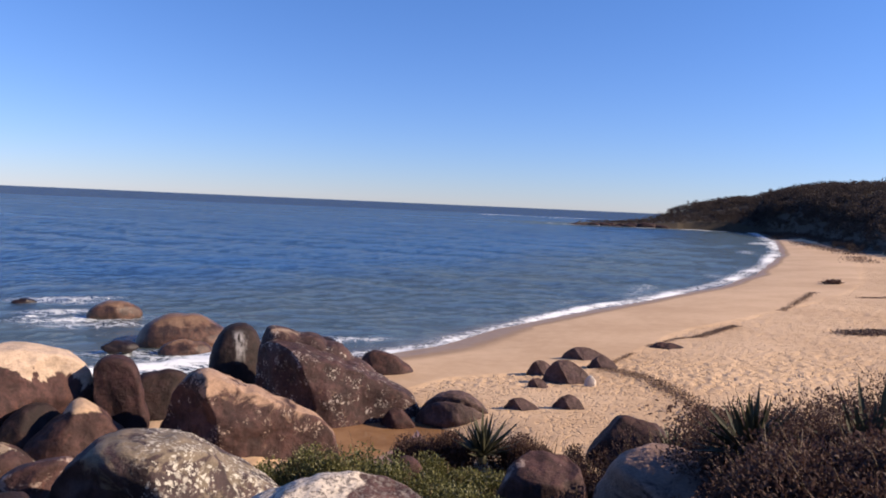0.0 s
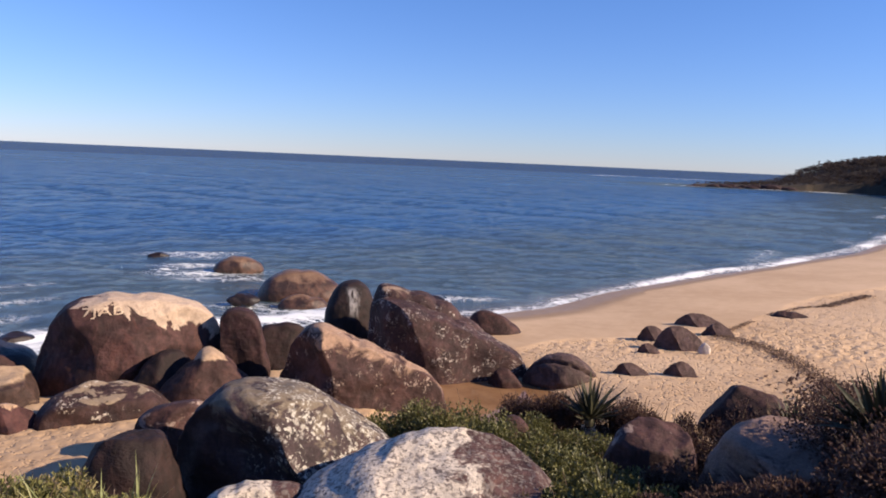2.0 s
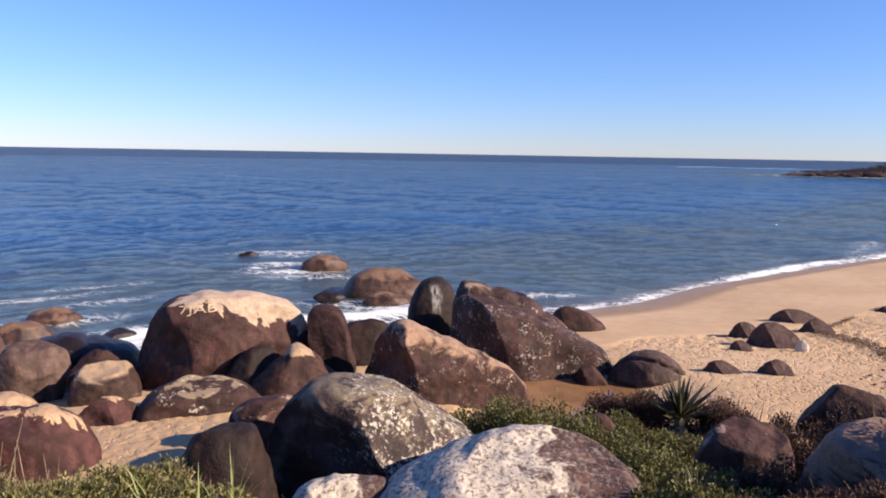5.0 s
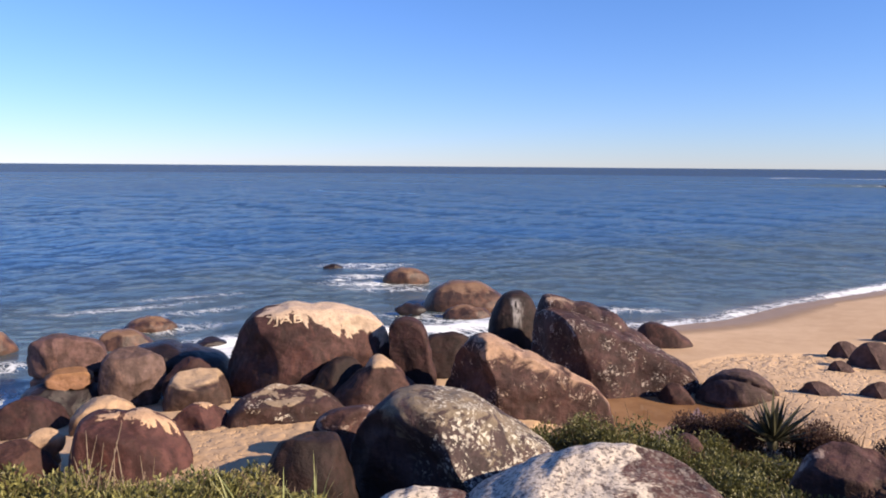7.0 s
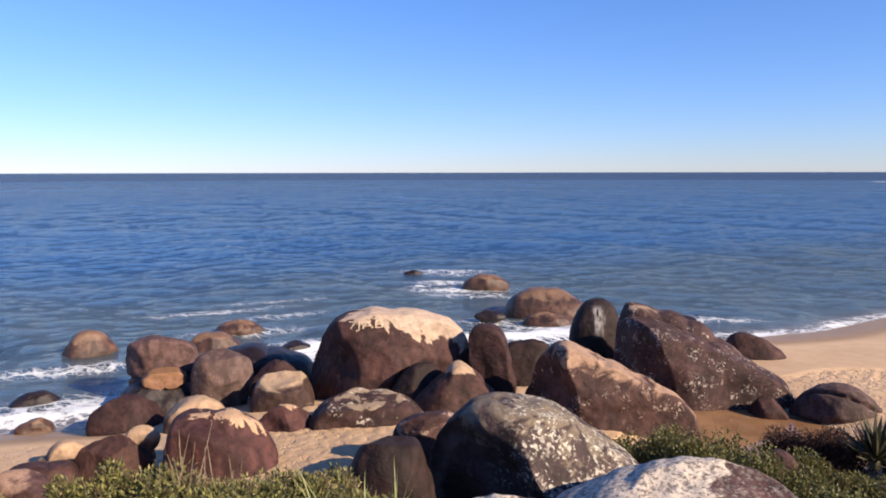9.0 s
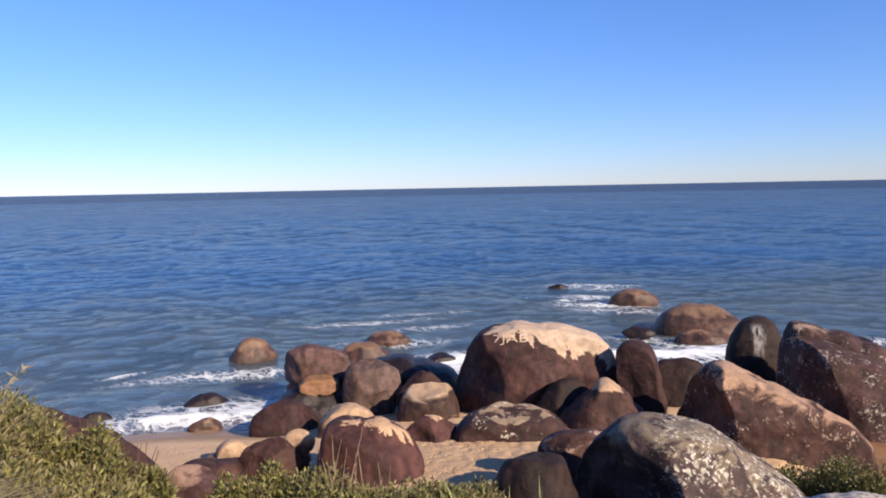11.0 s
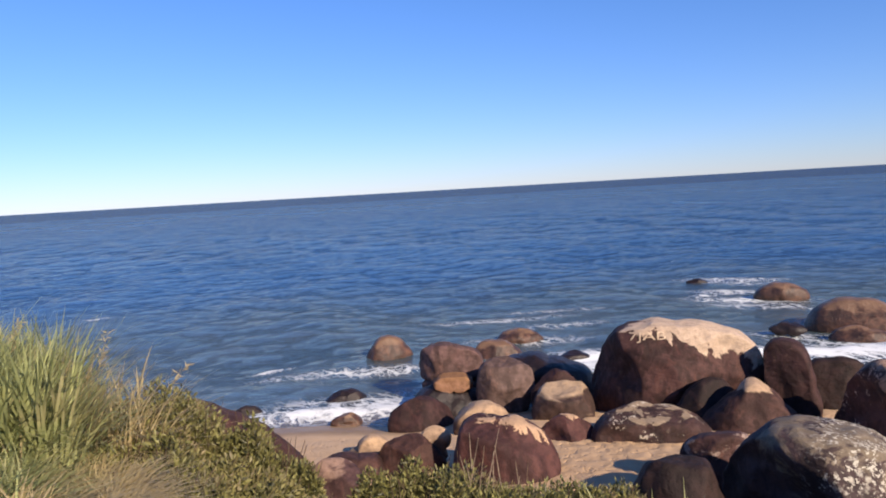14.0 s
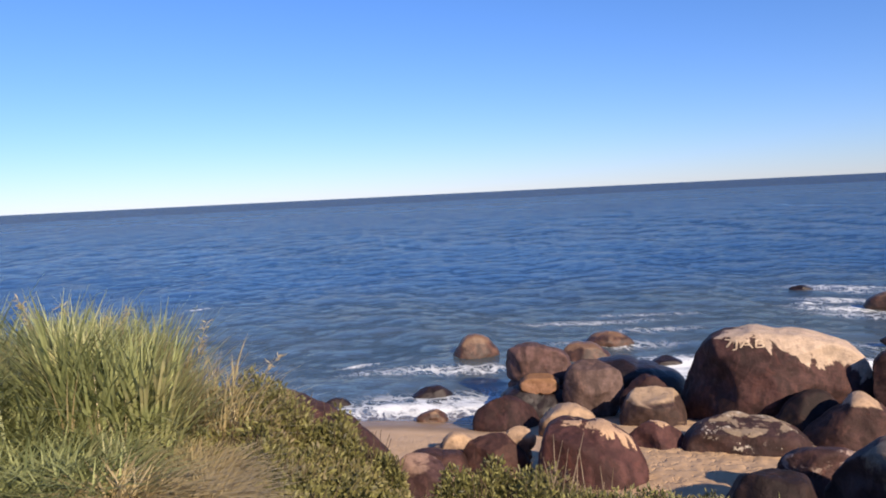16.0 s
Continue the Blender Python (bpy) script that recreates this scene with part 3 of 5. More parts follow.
SPHERES = {n: sphere(n) for n in (4, 5, 6)}
LABELS = {
    "drum": "low drum-shaped boulder with a flat tan top", "ochre": "ochre-stained ledge of rock jutting from a boulder",
    "maroon": "dark maroon granite boulder wedged among others", "brown": "rounded dark brown granite boulder resting on the sand", "great": "huge rounded boulder, brown below a sun-bleached tan crown",
    "bleach": "reddish boulder with a pale crusted top", "cone": "cone-shaped brown boulder with a pale tip",
    "lichen": "grey boulder spotted with pale lichen", "white": "low boulder crusted all over with white lichen",
    "mottle": "blocky boulder mottled with grey patches", "pointed": "long brown boulder sloping down from a pointed end",
    "wedge": "long wedge-shaped boulder with pale scars", "streak": "tall dark rounded boulder with a white streak",
    "split": "half-buried round boulder with a curved crack", "grey": "drum-shaped grey-brown boulder with a flat top",
    "sandy": "small pale tan boulder with a flat top", "amber": "smooth amber-brown boulder washed by the sea",
    "shade": "rounded boulder wedged between larger ones, coloured dark for their shade", "flat": "low flat-topped boulder banded with pale lichen",
    "beach": "half-buried brown granite rock on the sand", "ridge": "long sloping boulder, its ridge coloured pale as if sunlit", "chalk": "small white stone on the sand", "block": "blocky brown boulder with grooved faces", "wet": "low wet dark rock awash in the surf", "red": "long reddish slab of rock beside the cove", "dusk": "grey-brown boulder among dark bushes"}
count = 0


def boulder(x, y, z, az, half, tall, deep, boxy, kind, profile, cracks=(), cuts=(), facets=1.0):
    """A boulder whose outline, seen square on, follows profile (across -1..1, up 0..1); deep: half depth over half width."""
    global count
    count += 1
    rnd = random.Random(count * 17)
    v, f = SPHERES[4 if math.hypot(x, y) > 26 or half < 0.6 else 6 if half > 1.7 else 5]
    mid = 0.45
    ring = [(u * half, (h - mid) * tall) for u, h in profile]
    ang = np.array([math.atan2(b, a) for a, b in ring])
    rad = np.array([math.hypot(a, b) for a, b in ring])
    # close the outline below ground with a shallow bowl
    base = [(a, -mid * tall * b) for a, b in ((0.7 * half, 0.9), (0.0, 1.0), (-0.7 * half, 0.9))]
    ang = np.r_[ang, [math.atan2(b, a) for a, b in base]]
    rad = np.r_[rad, [math.hypot(a, b) for a, b in base]]
    order = np.argsort(ang)
    ang, rad = ang[order], rad[order]
    keep = np.r_[True, np.diff(ang) > 0.02]
    ang, rad = ang[keep], rad[keep]
    th = np.linspace(-math.pi, math.pi, 361)
    r = np.interp(th, np.r_[ang - 2 * math.pi, ang, ang + 2 * math.pi], np.r_[rad, rad, rad])
    soft = np.array([0.25, 0.5, 0.25])
    for _ in range(6):
        r = np.convolve(np.r_[r[-2], r, r[1]], soft, "valid")
    flat = np.hypot(v[:, 0], v[:, 2])
    k = (flat**boxy + np.abs(v[:, 1]) ** boxy) ** (-1 / boxy)
    reach = np.interp(np.arctan2(v[:, 2], v[:, 0]), th, r)
    c = np.stack([np.where(flat > 1e-6, v[:, 0] / np.maximum(flat, 1e-6), 1), np.where(flat > 1e-6, v[:, 2] / np.maximum(flat, 1e-6), 0)], -1)
    D = deep * half
    p = np.stack([c[:, 0] * reach * flat * k, D * v[:, 1] * k, c[:, 1] * reach * flat * k], -1)
    # broken faces on the near and far sides
    cuts = list(cuts)
    planes = [(rnd.uniform(-0.8, 0.8), -1.0, rnd.uniform(-0.3, 0.7), rnd.uniform(0.72, 0.9)) for _ in range(3)]
    planes += [(rnd.uniform(-0.8, 0.8), 1.0, rnd.uniform(-0.3, 0.7), rnd.uniform(0.72, 0.9)) for _ in range(2)]
    span = np.array([half, D, 0.5 * tall])
    q = p / span
    if half < 1.3 and boxy > 1.95:
        planes += [(rnd.gauss(0, 0.8), rnd.gauss(-0.5, 0.6), abs(rnd.gauss(0.3, 0.5)), rnd.uniform(0.78, 0.88)) for _ in range(4)]
    if boxy < 1.95:
        planes += [(rnd.gauss(0, 0.8), rnd.gauss(-0.3, 0.6), abs(rnd.gauss(0.3, 0.5)), rnd.uniform(0.62, 0.78)) for _ in range(4)]
    planes += [(rnd.gauss(0, 0.5), rnd.choice([-1, -1, 1]), rnd.gauss(0, 0.5), rnd.uniform(0.84, 0.94)) for _ in range(8)]
    rim = np.clip((np.abs(v[:, 1]) - 0.08) / 0.3, 0, 1) if half > 1.0 else 1.0
    for nx, ny, nz, off in planes + cuts:
        hold = 0.93 if (nx, ny, nz, off) in cuts else 0.8 * rim * facets
        n = np.array([nx, ny, nz]) / math.sqrt(nx * nx + ny * ny + nz * nz)
        d = q @ n
        wave = np.array([noise.noise(Vector(c) * 1.8) for c in q]) * 0.10 if off < 0.71 else 0.0
        q = q - np.outer(np.maximum(d - off * d.max() + wave, 0) * hold, n)
    p = q * span
    size = min(half, tall)
    shift, out = Vector((rnd.uniform(0, 50), rnd.uniform(0, 50), rnd.uniform(0, 50))), v / np.linalg.norm(v, axis=1)[:, None]
    swell_by = (0.06 if half < 1.5 else 0.035 if half < 2.2 else 0.013) * (0.35 + 0.65 * facets)
    lumps = np.array([swell_by * noise.fractal(Vector(q) * (1.3 / size) + shift, 0.9, 2.1, 3) + 0.014 * noise.fractal(Vector(q) * (6.0 / size) + shift, 0.8, 2.1, 3) for q in p])
    p = p + out * (lumps * size)[:, None]
    # bring the weathered shape back to its width and height
    above = p[p[:, 2] > -0.1 * tall]
    p[:, 0] = (p[:, 0] - (above[:, 0].max() + above[:, 0].min()) / 2) * (2 * half / (above[:, 0].max() - above[:, 0].min()))
    p[:, 2] = np.where(p[:, 2] > 0, p[:, 2] * ((1 - mid) * tall / p[:, 2].max()), p[:, 2])
    for nx, ny, nz, off, width, depth in cracks:
        n = np.array([nx, ny, nz]) / math.sqrt(nx * nx + ny * ny + nz * nz)
        bend = 0.05 * size * np.sin(p[:, 0] / size * 3 + 1)
        p = p - out * (depth * np.exp(-(((p @ n - off + bend) / width) ** 2)))[:, None]
    p[:, 2] += mid * tall
    ob = new("boulder", mesh_from("boulder", p, f, ROCKS[kind]))
    ob.matrix_basis = pose(x, y, z, 0, 0, az)
    return tagged(ob, LABELS[kind], "boulder", "boulders of the shore")


tagged(boulder(-25.24, 17.29, -0.55, 55.6, 1.02, 1.56, .9, 2.3, "amber", [(-1.00, 0.26), (-0.84, 0.56), (-0.62, 0.78), (-0.33, 0.98), (0.20, 1.00), (0.66, 0.71), (0.92, 0.37), (1.00, 0.10)]), "rounded amber boulder standing alone in the surf", "boulder", "boulders of the shore")
tagged(boulder(-15.98, 15.12, -0.04, 46.6, 0.91, 1.82, .9, 2.6, "grey", [(-0.86, 0.16), (-1.00, 0.61), (-0.88, 0.84), (-0.57, 0.96), (-0.03, 1.00), (0.56, 0.98), (0.91, 0.81), (1.00, 0.57), (0.82, 0.29), (0.71, 0.08)], cuts=((0.05, -0.25, 1.0, 0.85), (0.3, -1.0, -0.2, 0.7))), "rounded grey-brown boulder narrowing towards its foot", "boulder", "boulders of the shore")
tagged(boulder(-18.24, 14.98, -0.22, 50.6, 1.13, 2.24, .8, 2.8, "block", [(-0.62, 0.15), (-0.91, 0.47), (-1.00, 0.69), (-0.83, 0.92), (-0.42, 1.00), (0.39, 0.96), (0.84, 0.86), (1.00, 0.57), (0.85, 0.07)], cuts=((0.1, -1.0, 0.1, 0.62), (-1.0, -0.6, 0.1, 0.7)), cracks=((0.0, 0.15, 1.0, -0.05, 0.05, 0.14), (1.0, 0.1, 0.15, -0.45, 0.04, 0.03), (1.0, 0.1, -0.2, -0.15, 0.04, 0.03), (1.0, 0.0, 0.1, 0.22, 0.04, 0.03))), "blocky dark brown boulder undercut above an ochre ledge", "boulder", "boulders of the shore")
boulder(-13.61, 15.07, 0.02, 42.1, 0.89, 1.40, .9, 4.5, "drum", [(-1.00, 0.20), (-0.95, 0.75), (-0.66, 0.94), (0.17, 1.00), (0.84, 0.93), (0.99, 0.72), (1.00, 0.11)], cuts=((0.05, -0.30, 1.0, 0.70),))
tagged(boulder(-14.47, 15.76, 0.14, 42.6, 0.77, 1.42, .6, 2.2, "maroon", [(-1.00, 0.19), (-0.67, 0.74), (-0.02, 1.00), (0.57, 0.88), (0.90, 0.61), (1.00, 0.11)]), "dark pointed boulder behind a flat-topped one", "boulder", "boulders of the shore")
tagged(boulder(-21.80, 20.31, -0.36, 47.0, 1.01, 1.05, .8, 2.2, "amber", [(-1.00, 0.30), (-0.76, 0.85), (-0.09, 1.00), (0.67, 0.75), (1.00, 0.14)]), "low amber boulder awash behind larger ones", "boulder", "boulders of the shore")
boulder(-23.42, 23.25, -0.31, 45.2, 1.05, 0.83, .8, 2.2, "amber", [(-1.00, 0.35), (-0.75, 0.76), (-0.26, 1.00), (0.54, 0.87), (0.94, 0.47), (1.00, 0.18)])
boulder(-19.30, 22.18, -0.28, 41.0, 0.66, 0.52, .8, 2.2, "wet", [(-1.00, 0.43), (-0.44, 0.97), (0.46, 1.00), (1.00, 0.29)])
tagged(boulder(-17.55, 14.24, -0.35, 51.0, 1.21, 1.27, .8, 2.4, "wet", [(-1.00, 0.36), (-0.90, 0.82), (-0.58, 1.00), (0.08, 0.96), (0.75, 0.78), (1.00, 0.12)]), "dark wet rock under an overhanging boulder", "boulder", "boulders of the shore")
tagged(boulder(-16.46, 12.22, -0.37, 53.4, 0.99, 1.55, .9, 2.3, "maroon", [(-1.00, 0.29), (-0.91, 0.73), (-0.55, 0.96), (0.05, 1.00), (0.64, 0.84), (0.95, 0.65), (1.00, 0.10)]), "smooth brown boulder at the edge of the surf", "boulder", "boulders of the shore")
tagged(boulder(-14.23, 12.59, 0.24, 48.5, 0.81, 1.12, .9, 2.3, "sandy", [(-1.00, 0.31), (-0.70, 0.85), (-0.13, 1.00), (0.45, 0.89), (0.88, 0.59), (1.00, 0.13)]), "small rounded boulder with a pale tan top", "boulder", "boulders of the shore")
tagged(boulder(-10.65, 9.98, 0.44, 46.9, 1.10, 1.90, .9, 2.5, "bleach", [(-0.96, 0.20), (-0.99, 0.75), (-0.86, 0.94), (-0.56, 1.0), (-0.08, 0.97), (0.41, 0.93), (0.70, 0.83), (0.90, 0.66), (1.0, 0.46), (0.95, 0.25), (0.8, 0.08)], cuts=((0.0, -0.45, 1.0, 0.86),), cracks=((0.8, 0.3, 0.5, 0.35, 0.03, 0.05),)), "large maroon boulder with a pale flaking crust on top", "boulder", "boulders of the shore")
tagged(boulder(-11.49, 12.80, 0.46, 41.9, 0.72, 1.06, .8, 2.2, "bleach", [(-1.00, 0.25), (-0.88, 0.75), (-0.56, 0.94), (-0.12, 1.00), (0.32, 0.87), (0.79, 0.61), (1.00, 0.14)], cuts=((-0.7, -1.0, 0.3, 0.55), (0.9, -0.8, 0.5, 0.6))), "small wedge-shaped reddish boulder on the cove sand", "boulder", "boulders of the shore")
boulder(-9.98, 14.01, 0.35, 35.5, 1.41, 1.36, .7, 2.5, "flat", [(-1.00, 0.17), (-0.91, 0.62), (-0.69, 0.86), (-0.40, 0.97), (0.08, 1.00), (0.52, 0.93), (0.84, 0.76), (1.00, 0.55), (0.96, 0.10)], cuts=((0.0, -1.0, 0.1, 0.6), (0.05, -0.35, 1.0, 0.75)), facets=0.4)
tagged(boulder(-12.37, 8.83, 0.64, 54.5, 0.78, 1.18, .8, 2.3, "brown", [(-1.00, 0.37), (-0.87, 0.69), (-0.56, 0.94), (-0.11, 1.00), (0.40, 1.00), (0.79, 0.75), (1.00, 0.13)], cuts=((-0.8, -0.9, 0.3, 0.5), (0.5, -0.9, 0.2, 0.55), (-0.2, -0.4, 1.0, 0.72)), facets=0.5), "brown boulder under a small tan cap stone", "boulder", "boulders of the shore")
tagged(boulder(-12.28, 9.46, 1.20, 52.4, 0.34, 0.70, .8, 3.0, "sandy", [(-1.0, 0.55), (-0.95, 0.77), (-0.10, 1.00), (0.52, 0.94), (1.00, 0.70), (0.50, 0.33), (-0.5, 0.22)], cuts=((-0.1, -0.4, 1.0, 0.75),), facets=0.3), "small tan cap stone lying on a brown boulder", "boulder", "boulders of the shore")
tagged(boulder(-14.42, 9.00, 0.42, 58.3, 0.54, 0.92, .7, 3.0, "sandy", [(-0.98, 0.40), (-0.35, 0.67), (0.24, 1.00), (0.57, 0.97), (1.00, 0.82), (0.85, 0.55), (0.6, 0.16)], cuts=((0.3, -1.0, 0.3, 0.7),), facets=0.2), "tilted pale slab of rock at the edge of sand", "boulder", "boulders of the shore")
tagged(boulder(-11.58, 6.55, 1.25, 60.5, 0.55, 0.94, .9, 2.3, "dusk", [(-1.00, 0.44), (-0.78, 0.85), (-0.50, 0.99), (0.06, 1.00), (0.64, 0.88), (0.93, 0.63), (1.00, 0.16)], cuts=((-0.6, -0.9, 0.4, 0.55), (0.3, -0.5, 1.0, 0.7)), facets=0.45), "grey-brown faceted boulder half hidden by shrubs", "boulder", "boulders of the shore")
tagged(boulder(-13.12, 7.87, 0.93, 58.3, 0.66, 0.62, .6, 4.0, "brown", [(-1.0, 0.30), (-1.0, 0.92), (-0.88, 1.0), (0.10, 0.97), (0.90, 0.80), (1.0, 0.27)], facets=0.4), "low dark brown rock beside a pale slab", "boulder", "boulders of the shore")
boulder(-14.42, 5.95, 0.33, 67.6, 1.36, 2.74, .7, 2.4, "red", [(-1.0, 0.40), (-0.98, 0.78), (-0.84, 0.90), (-0.62, 0.86), (-0.24, 0.76), (0.09, 0.67), (0.41, 0.58), (0.64, 0.49), (0.84, 0.36), (0.93, 0.25), (1.0, 0.06)], facets=0.4)
tagged(boulder(-6.94, 11.69, 0.71, 30.7, 0.83, 1.72, .8, 2.5, "mottle", [(-1.00, 0.19), (-0.80, 0.73), (-0.54, 0.89), (-0.19, 0.97), (0.29, 1.00), (0.77, 1.00), (0.97, 0.90), (1.00, 0.09)], cuts=((0.4, -1.0, 0.1, 0.6), (-0.8, -1.0, 0.3, 0.6))), "blocky boulder with grey mottled faces", "boulder", "boulders of the shore")
tagged(boulder(-6.20, 9.33, 1.18, 33.6, 0.76, 1.62, .9, 2.5, "shade", [(-1.00, 0.23), (-0.86, 0.69), (-0.67, 0.84), (-0.38, 0.96), (0.02, 1.00), (0.45, 0.89), (0.68, 0.71), (0.87, 0.45), (1.00, 0.09)]), "dome-shaped boulder coloured blackish for the shade of a larger one", "boulder", "boulders of the shore")
boulder(-4.17, 10.40, 1.20, 21.8, 1.81, 2.24, .8, 2.3, "lichen", [(-1.00, 0.06), (-0.92, 0.43), (-0.76, 0.71), (-0.61, 0.88), (-0.47, 0.97), (-0.27, 1.00), (-0.01, 0.98), (0.22, 0.94), (0.38, 0.86), (0.55, 0.75), (0.74, 0.64), (0.91, 0.52), (1.00, 0.17)], cuts=((-0.95, -1.0, -0.14, 0.37), (0.7, -1.0, 0.5, 0.72)))
boulder(-1.66, 8.95, 1.86, 10.6, 1.85, 1.47, .85, 2.0, "white", [(-1.00, 0.09), (-0.85, 0.47), (-0.56, 0.69), (-0.28, 0.85), (-0.05, 0.95), (0.18, 1.00), (0.41, 0.99), (0.60, 0.92), (0.75, 0.79), (0.91, 0.57), (1.00, 0.27)], cuts=((0.22, -0.55, 1.0, 0.66),), facets=0.2)
tagged(boulder(-3.86, 8.46, 1.99, 24.6, 0.74, 0.73, .7, 2.4, "white", [(-1.00, 0.35), (-0.76, 0.86), (-0.32, 0.98), (0.32, 1.00), (0.84, 0.90), (1.00, 0.21)]), "flat whitish boulder low in the grass", "boulder", "boulders of the shore")
great = boulder(-11.62, 17.49, -0.52, 33.6, 2.46, 3.56, .75, 2.7, "great", [(-1.00, 0.17), (-0.95, 0.45), (-0.84, 0.68), (-0.73, 0.85), (-0.61, 0.95), (-0.34, 1.00), (0.06, 1.00), (0.52, 0.96), (0.78, 0.89), (0.91, 0.79), (0.96, 0.45), (1.00, 0.04)], cuts=((-1.0, -0.75, 0.1, 0.66), (0.5, -1.0, 0.1, 0.66)))
tagged(boulder(-8.77, 18.32, 0.31, 25.7, 0.71, 2.41, .65, 5.0, "maroon", [(-0.9, 0.06), (-0.9, 0.49), (-0.95, 0.69), (-1.0, 0.875), (-0.67, 0.98), (-0.13, 1.0), (0.42, 0.96), (0.68, 0.875), (0.88, 0.69), (1.0, 0.49), (1.0, 0.06)], cuts=((-0.22, -1.0, 0.1, 0.70),), facets=0.15), "tall upright maroon slab beside a huge boulder", "boulder", "boulders of the shore")
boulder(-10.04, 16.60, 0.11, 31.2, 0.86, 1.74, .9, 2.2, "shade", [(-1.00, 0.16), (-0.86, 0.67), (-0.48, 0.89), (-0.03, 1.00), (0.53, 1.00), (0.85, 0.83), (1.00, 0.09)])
boulder(-8.75, 16.42, 0.22, 27.9, 1.25, 1.85, .8, 2.1, "cone", [(-1.0, 0.15), (-0.94, 0.38), (-0.66, 0.63), (-0.34, 0.83), (-0.18, 0.98), (-0.06, 1.0), (0.18, 0.88), (0.42, 0.70), (0.67, 0.50), (0.95, 0.22), (1.0, 0.08)], cuts=((0.35, -1.0, 0.5, 0.74),), facets=0.3)
tagged(boulder(-8.36, 20.24, -1.04, 22.5, 1.28, 2.99, .6, 2.4, "shade", [(-1.00, 0.05), (-0.90, 0.74), (-0.68, 0.95), (-0.19, 1.00), (0.40, 0.98), (0.86, 0.81), (1.00, 0.09)]), "flat-topped boulder coloured blackish to stand for deep shade", "boulder", "boulders of the shore")
boulder(-7.55, 23.83, -0.62, 18.0, 1.10, 3.33, .8, 2.8, "streak", [(-1.0, 0.05), (-0.87, 0.54), (-0.80, 0.69), (-0.66, 0.835), (-0.42, 0.945), (-0.10, 0.995), (0.28, 1.0), (0.60, 0.94), (0.78, 0.82), (0.92, 0.60), (1.0, 0.40), (1.0, 0.05)], facets=0.2)
boulder(-3.70, 21.58, -0.55, 9.7, 2.53, 3.22, .6, 3.0, "wedge", [(-0.96, 0.05), (-0.98, 0.60), (-0.96, 0.85), (-0.87, 0.965), (-0.74, 1.0), (-0.58, 0.975), (-0.23, 0.895), (0.08, 0.80), (0.38, 0.70), (0.68, 0.595), (0.88, 0.52), (0.97, 0.44), (1.0, 0.30), (1.0, 0.1)], cuts=((0.60, -1.0, 0.32, 0.60), (-1.0, -0.60, 0.0, 0.60)), facets=0.4)
tagged(boulder(-4.56, 22.50, 0.95, 13.0, 1.77, 2.02, .45, 2.6, "ridge", [(-1.0, 0.05), (-1.0, 0.90), (-0.93, 1.0), (-0.81, 0.965), (-0.42, 0.88), (0.05, 0.75), (0.51, 0.53), (0.97, 0.25), (1.0, 0.1)], facets=0.2), "lichen-scarred upper end of a long sloping boulder", "boulder", "boulders of the shore")
boulder(-5.08, 17.27, -0.01, 16.4, 2.12, 2.82, .7, 2.15, "pointed", [(-1.00, 0.05), (-0.83, 0.56), (-0.65, 0.84), (-0.51, 0.96), (-0.38, 1.00), (-0.20, 0.93), (0.02, 0.83), (0.32, 0.73), (0.57, 0.64), (0.78, 0.55), (0.92, 0.43), (1.00, 0.18)], cuts=((0.45, -1.0, 0.26, 0.60), (-1.0, -0.55, 0.05, 0.50)))
tagged(boulder(-4.10, 20.49, -0.05, 11.3, 0.53, 1.06, .35, 5, "brown", [(-1.00, 0.14), (-0.91, 0.77), (-0.50, 0.97), (0.47, 1.00), (0.87, 0.81), (1.00, 0.25)]), "small squared brown rock at the edge of a pool", "boulder", "boulders of the shore")
tagged(boulder(-1.75, 20.83, 0.28, 4.8, 0.49, 0.70, .8, 1.7, "brown", [(-1.00, 0.22), (-0.63, 0.74), (-0.24, 0.99), (0.31, 1.00), (0.72, 0.76), (1.00, 0.41)]), "small rounded brown rock at the edge of a pool", "boulder", "boulders of the shore")
boulder(-0.14, 21.50, 0.28, 0.4, 1.07, 1.14, .8, 1.9, "split", [(-1.00, 0.13), (-0.83, 0.47), (-0.57, 0.76), (-0.21, 0.96), (0.14, 1.00), (0.53, 0.87), (0.80, 0.68), (1.00, 0.41)], cracks=((0.08, 0.88, 0.45, -0.16, 0.045, 0.24), (0.1, -0.5, 1.0, 0.25, 0.02, 0.03)), facets=0.3)
tagged(boulder(-2.88, 27.65, -0.19, 5.9, 1.09, 1.44, .7, 2.3, "brown", [(-1.00, 0.10), (-0.93, 0.67), (-0.75, 0.89), (-0.47, 1.00), (-0.09, 0.94), (0.48, 0.72), (0.84, 0.48), (1.00, 0.21)]), "lone brown boulder on smooth damp sand", "boulder", "boulders of the shore")
tagged(boulder(1.91, 21.82, 0.56, -5.0, 0.57, 0.66, .5, 1.5, "beach", [(-1.00, 0.23), (-0.70, 0.68), (-0.44, 0.94), (-0.16, 1.00), (0.46, 0.91), (0.74, 0.84), (1.00, 0.45)], cuts=((-0.9, -0.9, 0.15, 0.50), (0.8, -0.8, 0.8, 0.50)), facets=0.3), "small half-buried brown rock on trodden sand", "boulder", "boulders of the shore")
tagged(boulder(3.33, 21.95, 0.63, -8.6, 0.51, 0.74, .5, 1.5, "beach", [(-1.00, 0.20), (-0.62, 0.66), (-0.22, 0.91), (0.26, 1.00), (0.64, 0.88), (1.00, 0.41)], cuts=((-0.9, -0.9, 0.15, 0.50), (0.8, -0.8, 0.8, 0.50)), facets=0.3), "small half-buried brown rock on trodden sand", "boulder", "boulders of the shore")
